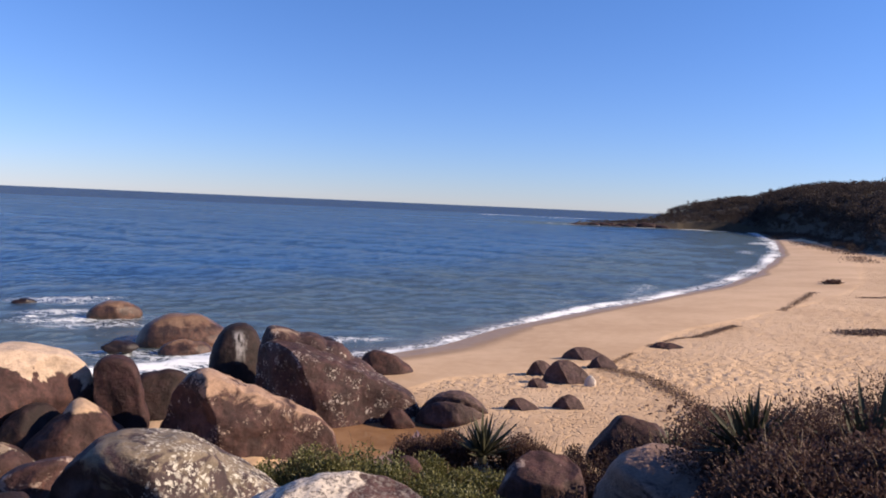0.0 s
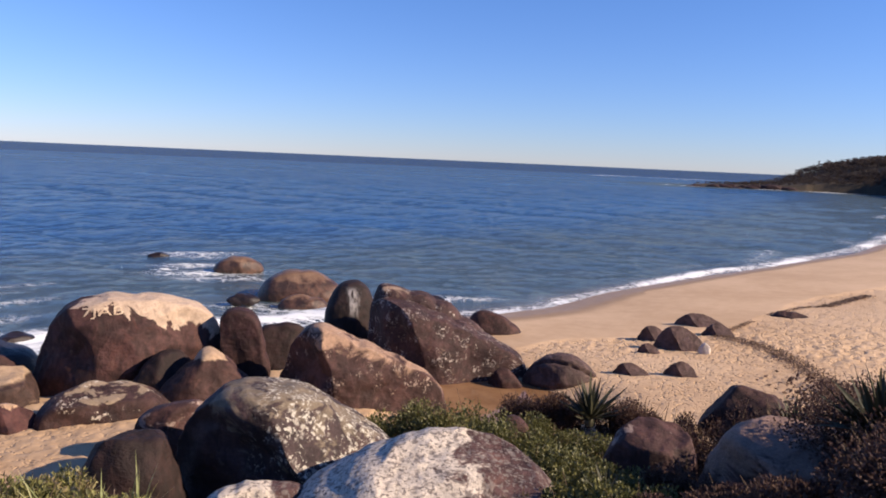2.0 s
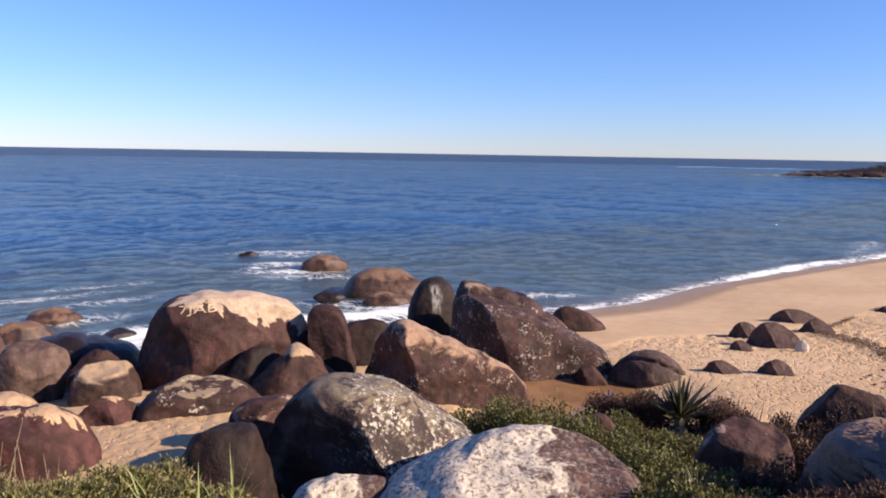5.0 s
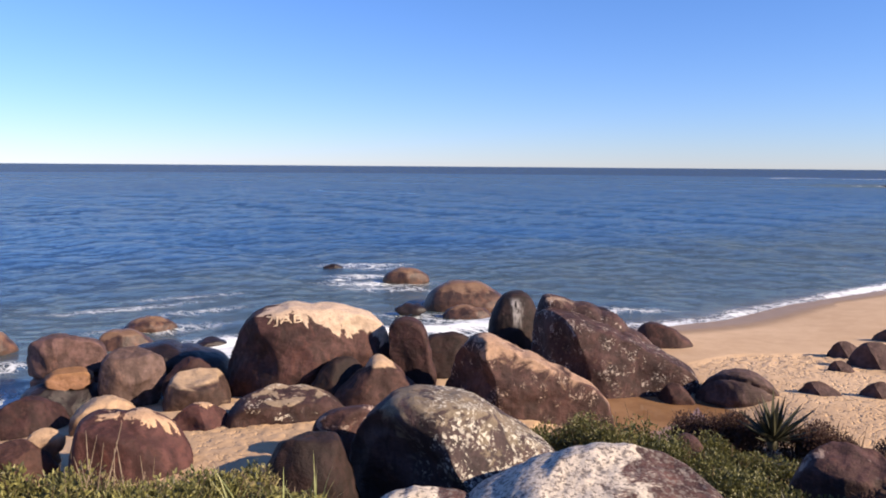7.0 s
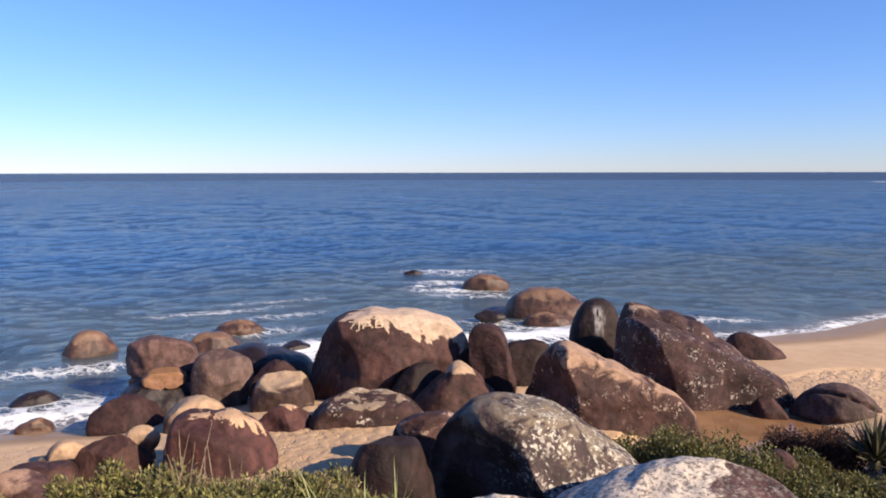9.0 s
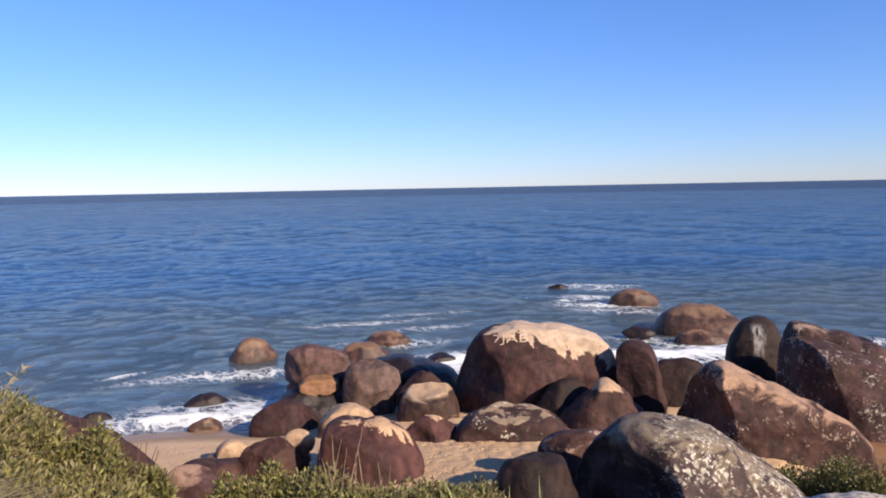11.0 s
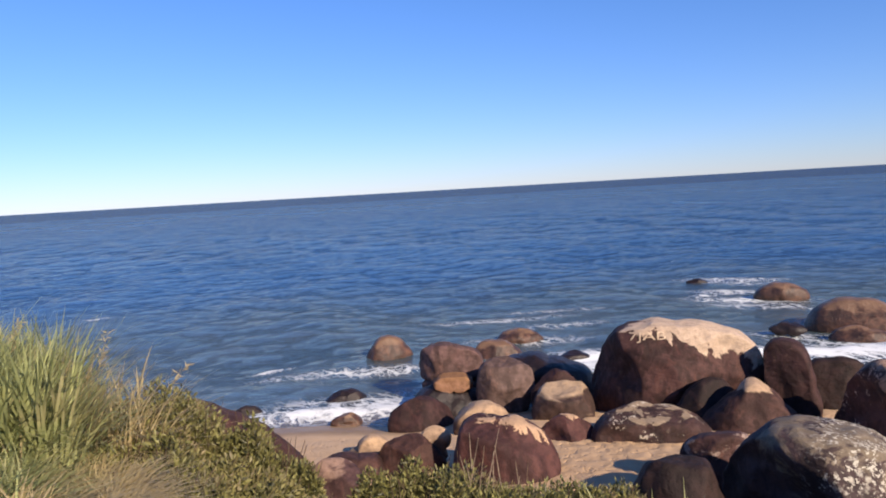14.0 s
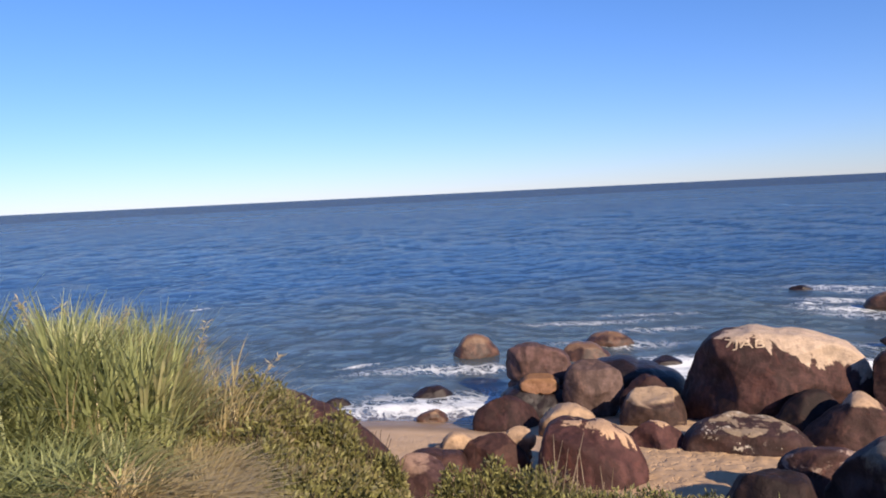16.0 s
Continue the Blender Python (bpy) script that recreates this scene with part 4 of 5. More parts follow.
tagged(boulder(5.26, 30.55, -0.02, -9.8, 1.14, 1.23, .5, 1.7, "beach", [(-1.00, 0.12), (-0.77, 0.57), (-0.51, 0.83), (-0.12, 0.98), (0.21, 1.00), (0.55, 0.89), (0.84, 0.73), (1.00, 0.36)], cuts=((-0.9, -0.9, 0.15, 0.50), (0.8, -0.8, 0.8, 0.50)), facets=0.3), "domed brown boulder at the back of a beach group", "boulder", "boulders of the shore")
tagged(boulder(3.77, 25.73, 0.42, -8.3, 0.86, 1.21, .5, 1.6, "beach", [(-1.00, 0.12), (-0.78, 0.51), (-0.52, 0.78), (-0.32, 0.93), (0.13, 1.00), (0.49, 0.95), (0.83, 0.72), (1.00, 0.32)], cuts=((-0.9, -0.9, 0.15, 0.50), (0.8, -0.8, 0.8, 0.50)), facets=0.3), "peaked brown boulder in a group on the beach", "boulder", "boulders of the shore")
tagged(boulder(5.60, 28.66, 0.43, -11.0, 0.62, 0.86, .5, 1.5, "beach", [(-1.00, 0.18), (-0.60, 0.62), (-0.32, 0.93), (0.17, 1.00), (0.63, 0.89), (1.00, 0.37)], cuts=((-0.9, -0.9, 0.15, 0.50), (0.8, -0.8, 0.8, 0.50)), facets=0.3), "low angular brown rock in a group on the beach", "boulder", "boulders of the shore")
tagged(boulder(3.07, 27.23, 0.41, -6.4, 0.58, 0.85, .5, 1.6, "beach", [(-1.00, 0.18), (-0.72, 0.70), (-0.41, 0.94), (-0.01, 1.00), (0.57, 0.87), (1.00, 0.34)], cuts=((-0.9, -0.9, 0.15, 0.50), (0.8, -0.8, 0.8, 0.50)), facets=0.3), "small rounded brown rock in a group on the beach", "boulder", "boulders of the shore")
tagged(boulder(2.69, 24.86, 0.57, -6.2, 0.38, 0.58, .5, 1.6, "beach", [(-1.00, 0.26), (-0.59, 0.83), (-0.10, 1.00), (0.48, 0.91), (1.00, 0.42)], cuts=((-0.9, -0.9, 0.15, 0.50), (0.8, -0.8, 0.8, 0.50)), facets=0.3), "very small brown rock in a group on the beach", "boulder", "boulders of the shore")
tagged(boulder(4.52, 25.20, 0.72, -10.2, 0.20, 0.54, .5, 2.2, "chalk", [(-1.00, 0.28), (-0.65, 0.79), (-0.02, 1.00), (0.50, 0.85), (1.00, 0.37)]), "tiny white stone beside a brown boulder on sand", "boulder", "boulders of the shore")
tagged(boulder(9.35, 33.52, 0.47, -15.6, 0.87, 0.58, .7, 1.8, "brown", [(-1.00, 0.26), (-0.60, 0.69), (-0.02, 0.98), (0.52, 1.00), (1.00, 0.68)]), "thin flat brown rock almost buried in sand", "boulder", "boulders of the shore")
tagged(boulder(3.69, 15.16, 1.52, -13.7, 0.85, 1.20, .8, 2.3, "brown", [(-1.00, 0.11), (-0.88, 0.54), (-0.59, 0.75), (-0.26, 0.94), (-0.04, 1.00), (0.28, 0.95), (0.65, 0.83), (1.00, 0.29)]), "brown boulder half covered by dark brush", "boulder", "boulders of the shore")
boulder(3.22, 10.56, 1.80, -16.6, 1.24, 1.70, .8, 3.2, "dusk", [(-1.00, 0.08), (-0.90, 0.45), (-0.76, 0.75), (-0.62, 0.93), (-0.45, 1.00), (0.20, 1.00), (0.70, 0.95), (1.00, 0.28)], cuts=((0.1, -0.35, 1.0, 0.78), (-1.0, -0.9, 0.1, 0.66)), facets=0.4)
boulder(1.47, 12.11, 1.49, -6.9, 0.78, 1.32, .8, 2.4, "mottle", [(-1.00, 0.11), (-0.82, 0.72), (-0.44, 0.89), (0.26, 1.00), (0.58, 0.97), (0.83, 0.76), (1.00, 0.25)], cuts=((0.0, -0.35, 1.0, 0.62),))
tagged(boulder(-1.00, 14.47, 1.16, 4.0, 0.38, 0.67, .8, 2.3, "brown", [(-1.00, 0.22), (-0.84, 0.78), (-0.38, 1.00), (0.22, 1.00), (0.72, 0.77), (1.00, 0.34)]), "small brown stone showing between green shrubs", "boulder", "boulders of the shore")
tagged(boulder(-19.06, 39.10, -0.19, 26.0, 1.36, 1.08, .7, 2.2, "amber", [(-1.00, 0.14), (-0.83, 0.65), (-0.45, 0.90), (-0.00, 1.00), (0.50, 0.88), (0.85, 0.59), (1.00, 0.15)]), "brown boulder out at sea ringed by white foam", "boulder", "boulders of the shore")
tagged(boulder(-13.11, 33.74, -0.53, 21.2, 2.02, 1.79, .7, 2.3, "amber", [(-1.00, 0.14), (-0.91, 0.42), (-0.79, 0.71), (-0.53, 0.93), (-0.04, 1.00), (0.57, 0.81), (0.88, 0.47), (1.00, 0.08)]), "large rounded brown boulder standing in the sea", "boulder", "boulders of the shore")
tagged(boulder(-12.17, 31.53, -0.36, 21.1, 1.13, 0.88, .6, 2.4, "amber", [(-1.00, 0.24), (-0.86, 0.69), (-0.60, 0.97), (0.33, 1.00), (0.84, 0.81), (1.00, 0.17)], cracks=((0.0, 0.1, 1.0, 0.1, 0.03, 0.05),)), "low amber shelf of rock at a boulder's foot", "boulder", "boulders of the shore")
boulder(-7.06, 35.30, -0.36, 11.3, 1.03, 0.64, .7, 2.2, "wet", [(-1.00, 0.23), (-0.48, 0.85), (0.18, 1.00), (0.72, 0.70), (1.00, 0.27)])
tagged(boulder(-16.88, 17.90, 0.00, 43.3, 1.59, 1.30, .8, 2.3, "wet", [(-1.00, 0.31), (-0.92, 0.83), (-0.81, 0.97), (-0.50, 1.00), (0.05, 0.91), (0.50, 0.77), (0.89, 0.56), (1.00, 0.11)]), "smooth dark wet rock lying in deep shade", "boulder", "boulders of the shore")
boulder(-17.36, 14.20, 0.78, 50.7, 0.62, 0.46, .6, 6, "ochre", [(-1.0, 0.2), (-1.0, 0.85), (-0.9, 1.0), (0.9, 0.97), (1.0, 0.85), (0.96, 0.2)], cuts=((0.0, -0.12, 1.0, 0.8), (0.0, -1.0, 0.05, 0.8)), facets=0.1)
boulder(-26.55, 42.96, -0.24, 31.7, 0.69, 0.43, .6, 2.2, "wet", [(-1.00, 0.37), (-0.43, 0.82), (0.03, 1.00), (0.54, 0.81), (1.00, 0.35)])
boulder(-14.71, 30.65, 0.01, 25.6, 0.76, 0.50, .6, 2.2, "wet", [(-1.00, 0.43), (-0.57, 0.85), (0.16, 1.00), (0.76, 0.73), (1.00, 0.30)])
boulder(-21.39, 12.75, -0.30, 59.2, 0.73, 0.67, .6, 2.2, "wet", [(-1.00, 0.35), (-0.57, 0.83), (-0.02, 1.00), (0.65, 0.84), (1.00, 0.22)])
boulder(-22.80, 9.76, -0.30, 66.8, 0.51, 0.53, .6, 2.2, "wet", [(-1.00, 0.47), (-0.53, 0.91), (0.15, 1.00), (0.87, 0.60), (1.00, 0.28)])
boulder(-19.11, 11.30, -0.14, 59.4, 0.49, 0.50, .8, 1.7, "amber", [(-1.00, 0.42), (-0.48, 0.82), (0.07, 1.00), (0.59, 0.75), (1.00, 0.30)])

# ---- painted letters on the great boulder ----
def letters(text, host, u0, u1, z0, z1):
    """Chalky letters that lie on the host's near face between the given local marks."""
    curve = bpy.data.curves.new("painted_letters", "FONT")
    curve.body, curve.extrude, curve.resolution_u = text, 0.0, 3
    ob = new("painted_letters", curve)
    deps = bpy.context.evaluated_depsgraph_get()
    me = bpy.data.meshes.new_from_object(ob.evaluated_get(deps))
    bpy.data.objects.remove(ob)
    bm = bmesh.new()
    bm.from_mesh(me)
    bmesh.ops.subdivide_edges(bm, edges=[e for e in bm.edges if e.calc_length() > 0.15], cuts=3, use_grid_fill=True)
    xs, ys = [v.co.x for v in bm.verts], [v.co.y for v in bm.verts]
    tree = bvh_of(host)
    for v in bm.verts:
        u = u0 + (u1 - u0) * (v.co.x - min(xs)) / (max(xs) - min(xs))
        w = z0 + (z1 - z0) * (v.co.y - min(ys)) / (max(ys) - min(ys)) + 0.03 * (u - u0)
        hit, normal, _, _ = tree.ray_cast(Vector((u, -9, w + 0.9)), Vector((0, 1, -0.1)).normalized())
        if hit is None:
            hit, normal = Vector((u, 0, w)), Vector((0, -1, 0))
        v.co = hit + normal * 0.02
    bm.to_mesh(me)
    bm.free()
    me.materials.clear()
    me.materials.append(PAINT)
    part("painted_letters", me, host, "pale chalky hand-painted letters")


def bvh_of(ob):
    return BVHTree.FromPolygons([v.co for v in ob.data.vertices], [p.vertices for p in ob.data.polygons])


letters("7JAB", great, -1.14, -0.18, 3.0 - 0.0, 3.27)


# ---- plants ----
def floor_at(x, y):
    z, _, _ = ground_height(np.array([x]), np.array([y]))
    return float(z[0])


def spot(az, d):
    return -math.sin(radians(az)) * d, math.cos(radians(az)) * d


def leaf_quads(rng, centers, out, length, width):
    """Small folded leaves: two triangles on each side of a midrib, turned at random about the given outward ways."""
    n = len(centers)
    way = out + rng.normal(0, 0.75, (n, 3))
    way /= np.linalg.norm(way, axis=1)[:, None]
    side = np.cross(way, rng.normal(0, 1, (n, 3)))
    side /= np.maximum(np.linalg.norm(side, axis=1)[:, None], 1e-6)
    up = np.cross(side, way)
    size = length * rng.uniform(0.6, 1.3, n)[:, None]
    broad = width * rng.uniform(0.7, 1.2, n)[:, None]
    a, d = centers, centers + way * size
    m = centers + way * size * 0.5
    b, c = m + side * broad * 0.5 + up * broad * 0.18, m - side * broad * 0.5 + up * broad * 0.18
    verts = np.stack([a, b, d, c], 1).reshape(-1, 3)
    i = np.arange(n)[:, None] * 4
    return verts, np.concatenate([i + [[0, 1, 2]], i + [[0, 2, 3]]], 1).reshape(-1, 3)


def twigs(rng, n, rx, h):
    """Thin branching stems from the ground to the crown, each a three-sided taper."""
    verts, faces = [], []
    for _ in range(n):
        a, r = rng.uniform(0, 6.28), rx * math.sqrt(rng.uniform(0, 1)) * 0.9
        foot, tip = np.array([0.25 * r * math.cos(a), 0.25 * r * math.sin(a), -0.25]), np.array([r * math.cos(a), r * math.sin(a), h * rng.uniform(0.5, 0.95)])
        bend = (foot + tip) / 2 + rng.normal(0, 0.08 * h, 3)
        rows = [(foot, 0.014), (bend, 0.010), (tip, 0.004)]
        k = len(verts)
        for q, w in rows:
            for j in range(3):
                verts.append(q + w * np.array([math.cos(2.094 * j), math.sin(2.094 * j), 0]))
        for s in range(2):
            for j in range(3):
                b, c = k + 3 * s + j, k + 3 * s + (j + 1) % 3
                faces += [(b, c, c + 3), (b, c + 3, b + 3)]
    return verts, faces


def shrub(az, d, rx, top, leaf, label, count=1500, size=0.085, wide=0.5):
    """A shrub of many leaves on several uneven mounds; top: height of its crown above the sea."""
    x, y = spot(az, d)
    z = floor_at(x, y)
    h = max(top - z, 0.3)
    rng = np.random.default_rng(int(az * 37 + d * 101 + 9000))
    mounds = int(rng.integers(5, 9))
    cx, cy = rng.uniform(-0.62, 0.62, mounds) * rx, rng.uniform(-0.62, 0.62, mounds) * rx
    ch = h * rng.uniform(0.55, 1.0, mounds)
    ch[0] = h
    cr = rx * rng.uniform(0.35, 0.6, mounds)
    pick = rng.integers(0, mounds, count)
    ball = rng.normal(0, 1, (count, 3))
    ball /= np.linalg.norm(ball, axis=1)[:, None]
    ball[:, 2] = np.abs(ball[:, 2]) * rng.choice([1, 1, 1, -0.4], count)
    inner = rng.uniform(0.5, 1.05, count)[:, None]
    tall = np.maximum(ch * 0.62, 0.15)[pick]
    centers = np.stack([cx[pick], cy[pick], (ch * 0.38)[pick]], -1) + ball * inner * np.stack([cr[pick], cr[pick], tall], -1)
    centers[:, 2] -= 0.05
    verts, faces = leaf_quads(rng, centers, ball + [0, 0, 0.45], size, size * wide)
    bush = new("shrub")
    bush.matrix_basis = pose(x, y, z)
    part("foliage", mesh_from("foliage", verts, faces, leaf, False), bush)
    tv, tf = twigs(rng, 26, rx, h)
    part("stem_clump", mesh_from("stem_clump", tv, tf, BARK), bush, "thin brown twigs")
    tagged(bush, label, "shrub", "shrubs of the bluff")


def blade_mesh(name, length, width, bend, material, segments=6, channel=0.25):
    """A stiff tapered leaf with a channelled face and some thickness."""
    verts, faces = [], []
    for i in range(segments + 1):
        s = i / segments
        w = width * (0.55 + 0.9 * s if s < 0.4 else 0.91 * (1 - s) / 0.6 + 0.02) * 0.5
        x, z = length * s * math.cos(bend * s), length * s * math.sin(bend * s)
        for u, lift in ((-1, channel), (0, 0), (1, channel), (0, -0.35)):
            verts.append((x, u * w, z + lift * w))
    for i in range(segments):
        for j in range(4):
            a, b = 4 * i + j, 4 * i + (j + 1) % 4
            faces.append((a, b, b + 4, a + 4))
    return mesh_from(name, verts, faces, material, False)


def agave(az, d, z, reach, blades, label):
    x, y = spot(az, d)
    plant = new("agave")
    plant.matrix_basis = pose(x, y, z)
    rng = random.Random(int(az * 11 + d * 7))
    kinds = [blade_mesh("leaf", reach * k, 0.10 * reach + 0.03, b, AGAVE) for k, b in ((1.0, 0.10), (0.92, -0.15), (0.85, 0.2))]
    for i in range(blades):
        s = (i + 0.5) / blades
        lift = 84 - 78 * s**0.8 + rng.uniform(-6, 6)
        leaf = part("leaf", kinds[i % 3], plant)
        k = rng.uniform(0.85, 1.08)
        leaf.matrix_basis = pose(0, 0, 0.05, rng.uniform(-25, 25), -lift, i * 137.5 + rng.uniform(-12, 12)) @ Matrix.Scale(k, 4)
    core = []
    rings = ((0.0, 0.10), (0.10, 0.11), (0.20, 0.06), (0.26, 0.01))
    for h, r in rings:
        core += [(r * reach * math.cos(k * math.pi / 4), r * reach * math.sin(k * math.pi / 4), (h - 0.12) * reach) for k in range(8)]
    part("heart", mesh_from("heart", core, [(8 * i + k, 8 * i + (k + 1) % 8, 8 * i + 8 + (k + 1) % 8, 8 * i + 8 + k) for i in range(3) for k in range(8)], AGAVE), plant)
    tagged(plant, label, "agave", "agaves on the bluff")


def blades_of(rng, feet, tall, lean, width, segments=4):
    """Bent tapering grass blades, one strip each."""
    n = len(feet)
    a = rng.uniform(0, 2 * math.pi, n)
    way = np.stack([np.cos(a), np.sin(a), 0 * a], -1)
    side = np.stack([-np.sin(a), np.cos(a), 0 * a], -1)
    h, l = tall * rng.uniform(0.55, 1.1, n), lean * rng.uniform(0.3, 1.2, n)
    rows = []
    for i in range(segments + 1):
        s = i / segments
        mid = feet + np.stack([0 * h, 0 * h, h * (s - 0.25 * (l / np.maximum(h, 0.01)) * s**3)], -1) + way * (l * s**2)[:, None]
        w = (width * rng.uniform(0.8, 1.2, n) * (1 - s**1.6) + 0.001)[:, None] * 0.5
        rows += [mid - side * w, mid + side * w]
    verts = np.stack(rows, 1).reshape(-1, 3)
    k = 2 * (segments + 1)
    i = np.arange(n)[:, None] * k
    quads = np.concatenate([i + [[2 * s, 2 * s + 1, 2 * s + 3, 2 * s + 2]] for s in range(segments)], 1).reshape(-1, 4)
    return verts, quads


def grass_field(name, count, az, dist, tall, lean, width, material, label, seed, clump=0.0):
    """Grass over a sector of the bluff, from az to az and from near to far; taller in tufts."""
    rng = np.random.default_rng(seed)
    a, d = rng.uniform(*az, count), rng.uniform(*dist, count)
    x, y = -np.sin(np.radians(a)) * d, np.cos(np.radians(a)) * d
    tuft = fractal(x, y, 0.55, 2, seed) + 0.7 * fractal(x, y, 1.8, 2, seed + 3)
    keep = tuft > clump
    x, y, tuft = x[keep], y[keep], tuft[keep]
    z, _, _ = ground_height(x, y)
    height = tall * np.clip(0.80 + 0.6 * tuft, 0.4, 1.2)
    v, f = blades_of(rng, np.stack([x, y, z - 0.03], -1), height, lean, width)
    tagged(new(name, mesh_from(name, v, f, material, False)), label, "grass", kind="stuff")


def stalk(az, d, tall, lean, seed):
    """A dry flowering grass stalk with a drooping feathery head."""
    rng = np.random.default_rng(seed)
    x, y = spot(az, d)
    plant = new("grass_stalk")
    plant.matrix_basis = pose(x, y, floor_at(x, y) - 0.03, 0, 0, float(rng.uniform(0, 360)))
    s = np.linspace(0, 1, 9)
    line = np.stack([lean * s**2.2, 0 * s, tall * (s - 0.12 * s**4)], -1)
    verts, faces = [], []
    for i, q in enumerate(line):
        r = 0.010 * (1 - 0.75 * s[i])
        verts += [q + r * np.array([math.cos(2.094 * j), math.sin(2.094 * j), 0]) for j in range(3)]
    for i in range(8):
        for j in range(3):
            b, c = 3 * i + j, 3 * i + (j + 1) % 3
            faces.append((b, c, c + 3, b + 3))
    part("stem", mesh_from("stem", verts, faces, STRAW), plant)
    n = 46
    k = rng.uniform(0.68, 1.0, n)
    at = np.stack([lean * k**2.2, 0 * k, tall * (k - 0.12 * k**4)], -1)
    hv, hf = leaf_quads(rng, at, np.tile([0.8, 0, 0.3], (n, 1)), 0.085, 0.012)
    part("seed_head", mesh_from("seed_head", hv, hf, STRAW, False), plant, "feathery dry seed head")
    tagged(plant, "dry straw-coloured grass stalk with a drooping head", "grass", "dry grass stalks")


GREEN = "low dense green shrub growing between boulders"
DARK = "leathery-leaved shrub on the bluff, its leaves coloured dark for shade"
DUNE = "leafy green and yellow dune shrub at the bluff's edge"
for az, d, rx, top in ((15.6, 14.4, 0.7, 1.7), (13.2, 14.2, 0.85, 2.05), (10.6, 14.0, 0.95, 2.3), (8.0, 13.8, 0.95, 2.42), (5.6, 13.3, 0.9, 2.35), (3.6, 12.7, 0.85, 2.3),
                       (1.6, 12.1, 0.85, 2.36), (-0.4, 11.5, 0.85, 2.48), (-2.4, 10.9, 0.85, 2.55), (-4.4, 10.3, 0.8, 2.7), (1.2, 13.6, 0.7, 2.0), (-6.8, 9.6, 0.8, 2.9), (-1.5, 9.6, 0.7, 2.95), (1.0, 8.3, 0.7, 3.1), (-3.0, 8.5, 0.8, 3.2), (-7.0, 8.4, 0.8, 3.3), (4.0, 14.8, 0.9, 1.75), (0.5, 14.6, 0.9, 1.7), (-2.5, 13.6, 0.9, 1.95), (-3.5, 12.0, 0.8, 2.25)):
    shrub(az, d, rx, top, LEAF_GREEN, GREEN, 7600, 0.062, 0.7)
for az, d, rx, top in ((3.6, 16.6, 0.6, 1.7), (1.4, 16.4, 0.65, 1.85), (-0.6, 16.5, 0.65, 1.85), (-3.8, 16.4, 0.7, 1.9), (-6.0, 16.2, 0.75, 1.95), (-8.0, 15.6, 0.7, 2.05), (-10.0, 14.6, 0.7, 2.2), (-10.6, 12.2, 0.7, 2.75),
                       (-13.6, 13.8, 0.75, 2.7), (-15.2, 12.7, 0.8, 3.0), (-15.8, 14.6, 1.0, 3.0), (-17.6, 13.6, 1.0, 3.35), (-21.5, 10.8, 0.9, 4.15), (-23.2, 10.6, 1.2, 4.3), (-25.6, 9.8, 1.2, 4.55), (-28.2, 9.4, 1.2, 4.75), (-31.0, 9.8, 1.3, 5.0),
                       (-24.2, 8.4, 0.9, 4.45), (-26.0, 7.4, 1.0, 4.8), (-29.5, 7.2, 1.0, 4.95), (-33.0, 7.6, 1.1, 5.1), (-10.5, 8.0, 0.8, 3.4), (-14.0, 8.0, 0.8, 3.5), (-18.0, 7.6, 0.8, 3.9), (-9.0, 10.2, 0.6, 2.9), (-22.0, 14.5, 1.4, 3.5), (-26.0, 15.5, 1.6, 3.5), (-29.5, 16.5, 1.7, 3.7), (-33.0, 16.5, 1.7, 4.3)):
    shrub(az, d, rx, top, LEAF_SHADED, DARK, 6000, 0.055, 0.55)
for az, d, rx, top in ((35.6, 7.8, 0.6, 3.45), (39.2, 8.1, 0.75, 3.56), (42.4, 8.1, 0.75, 3.64), (45.6, 8.1, 0.75, 3.68), (48.8, 8.1, 0.75, 3.72), (52.0, 8.1, 0.75, 3.92), (54.8, 8.0, 0.6, 3.98),
                       (62.6, 8.2, 0.42, 3.76), (64.0, 8.2, 0.42, 4.10), (65.4, 8.2, 0.45, 4.36), (67.0, 8.3, 0.5, 4.56), (68.6, 8.4, 0.5, 4.72), (70.2, 8.4, 0.5, 4.88), (71.6, 8.5, 0.5, 5.0), (73.2, 8.5, 0.55, 5.05), (75.4, 8.6, 0.6, 5.12), (67.0, 7.0, 0.55, 3.95), (69.2, 7.0, 0.7, 4.25), (72.0, 7.0, 0.8, 4.65), (70.0, 5.8, 0.6, 4.75), (77.2, 8.2, 0.6, 5.05), (76.0, 7.4, 0.55, 5.0), (74.4, 6.4, 0.7, 4.95), (77.4, 6.8, 0.5, 4.95)):
    shrub(az, d, rx, top, LEAF_DUNE, DUNE, 4200, 0.072, 0.42)

agave(-2.1, 15.9, 1.42, 1.02, 44, "grey-green agave rosette at the edge of the sand")
agave(-22.0, 10.6, 3.70, 1.0, 54, "large dark agave rosette among bushes on the bluff")
agave(-29.8, 9.9, 3.95, 1.15, 36, "dark agave rosette with long stiff blades on the bluff")
agave(-16.6, 13.0, 2.75, 0.6, 26, "small agave rosette beside a boulder")
agave(-3.6, 9.5, 2.6, 0.45, 24, "small agave rosette low among green shrubs")

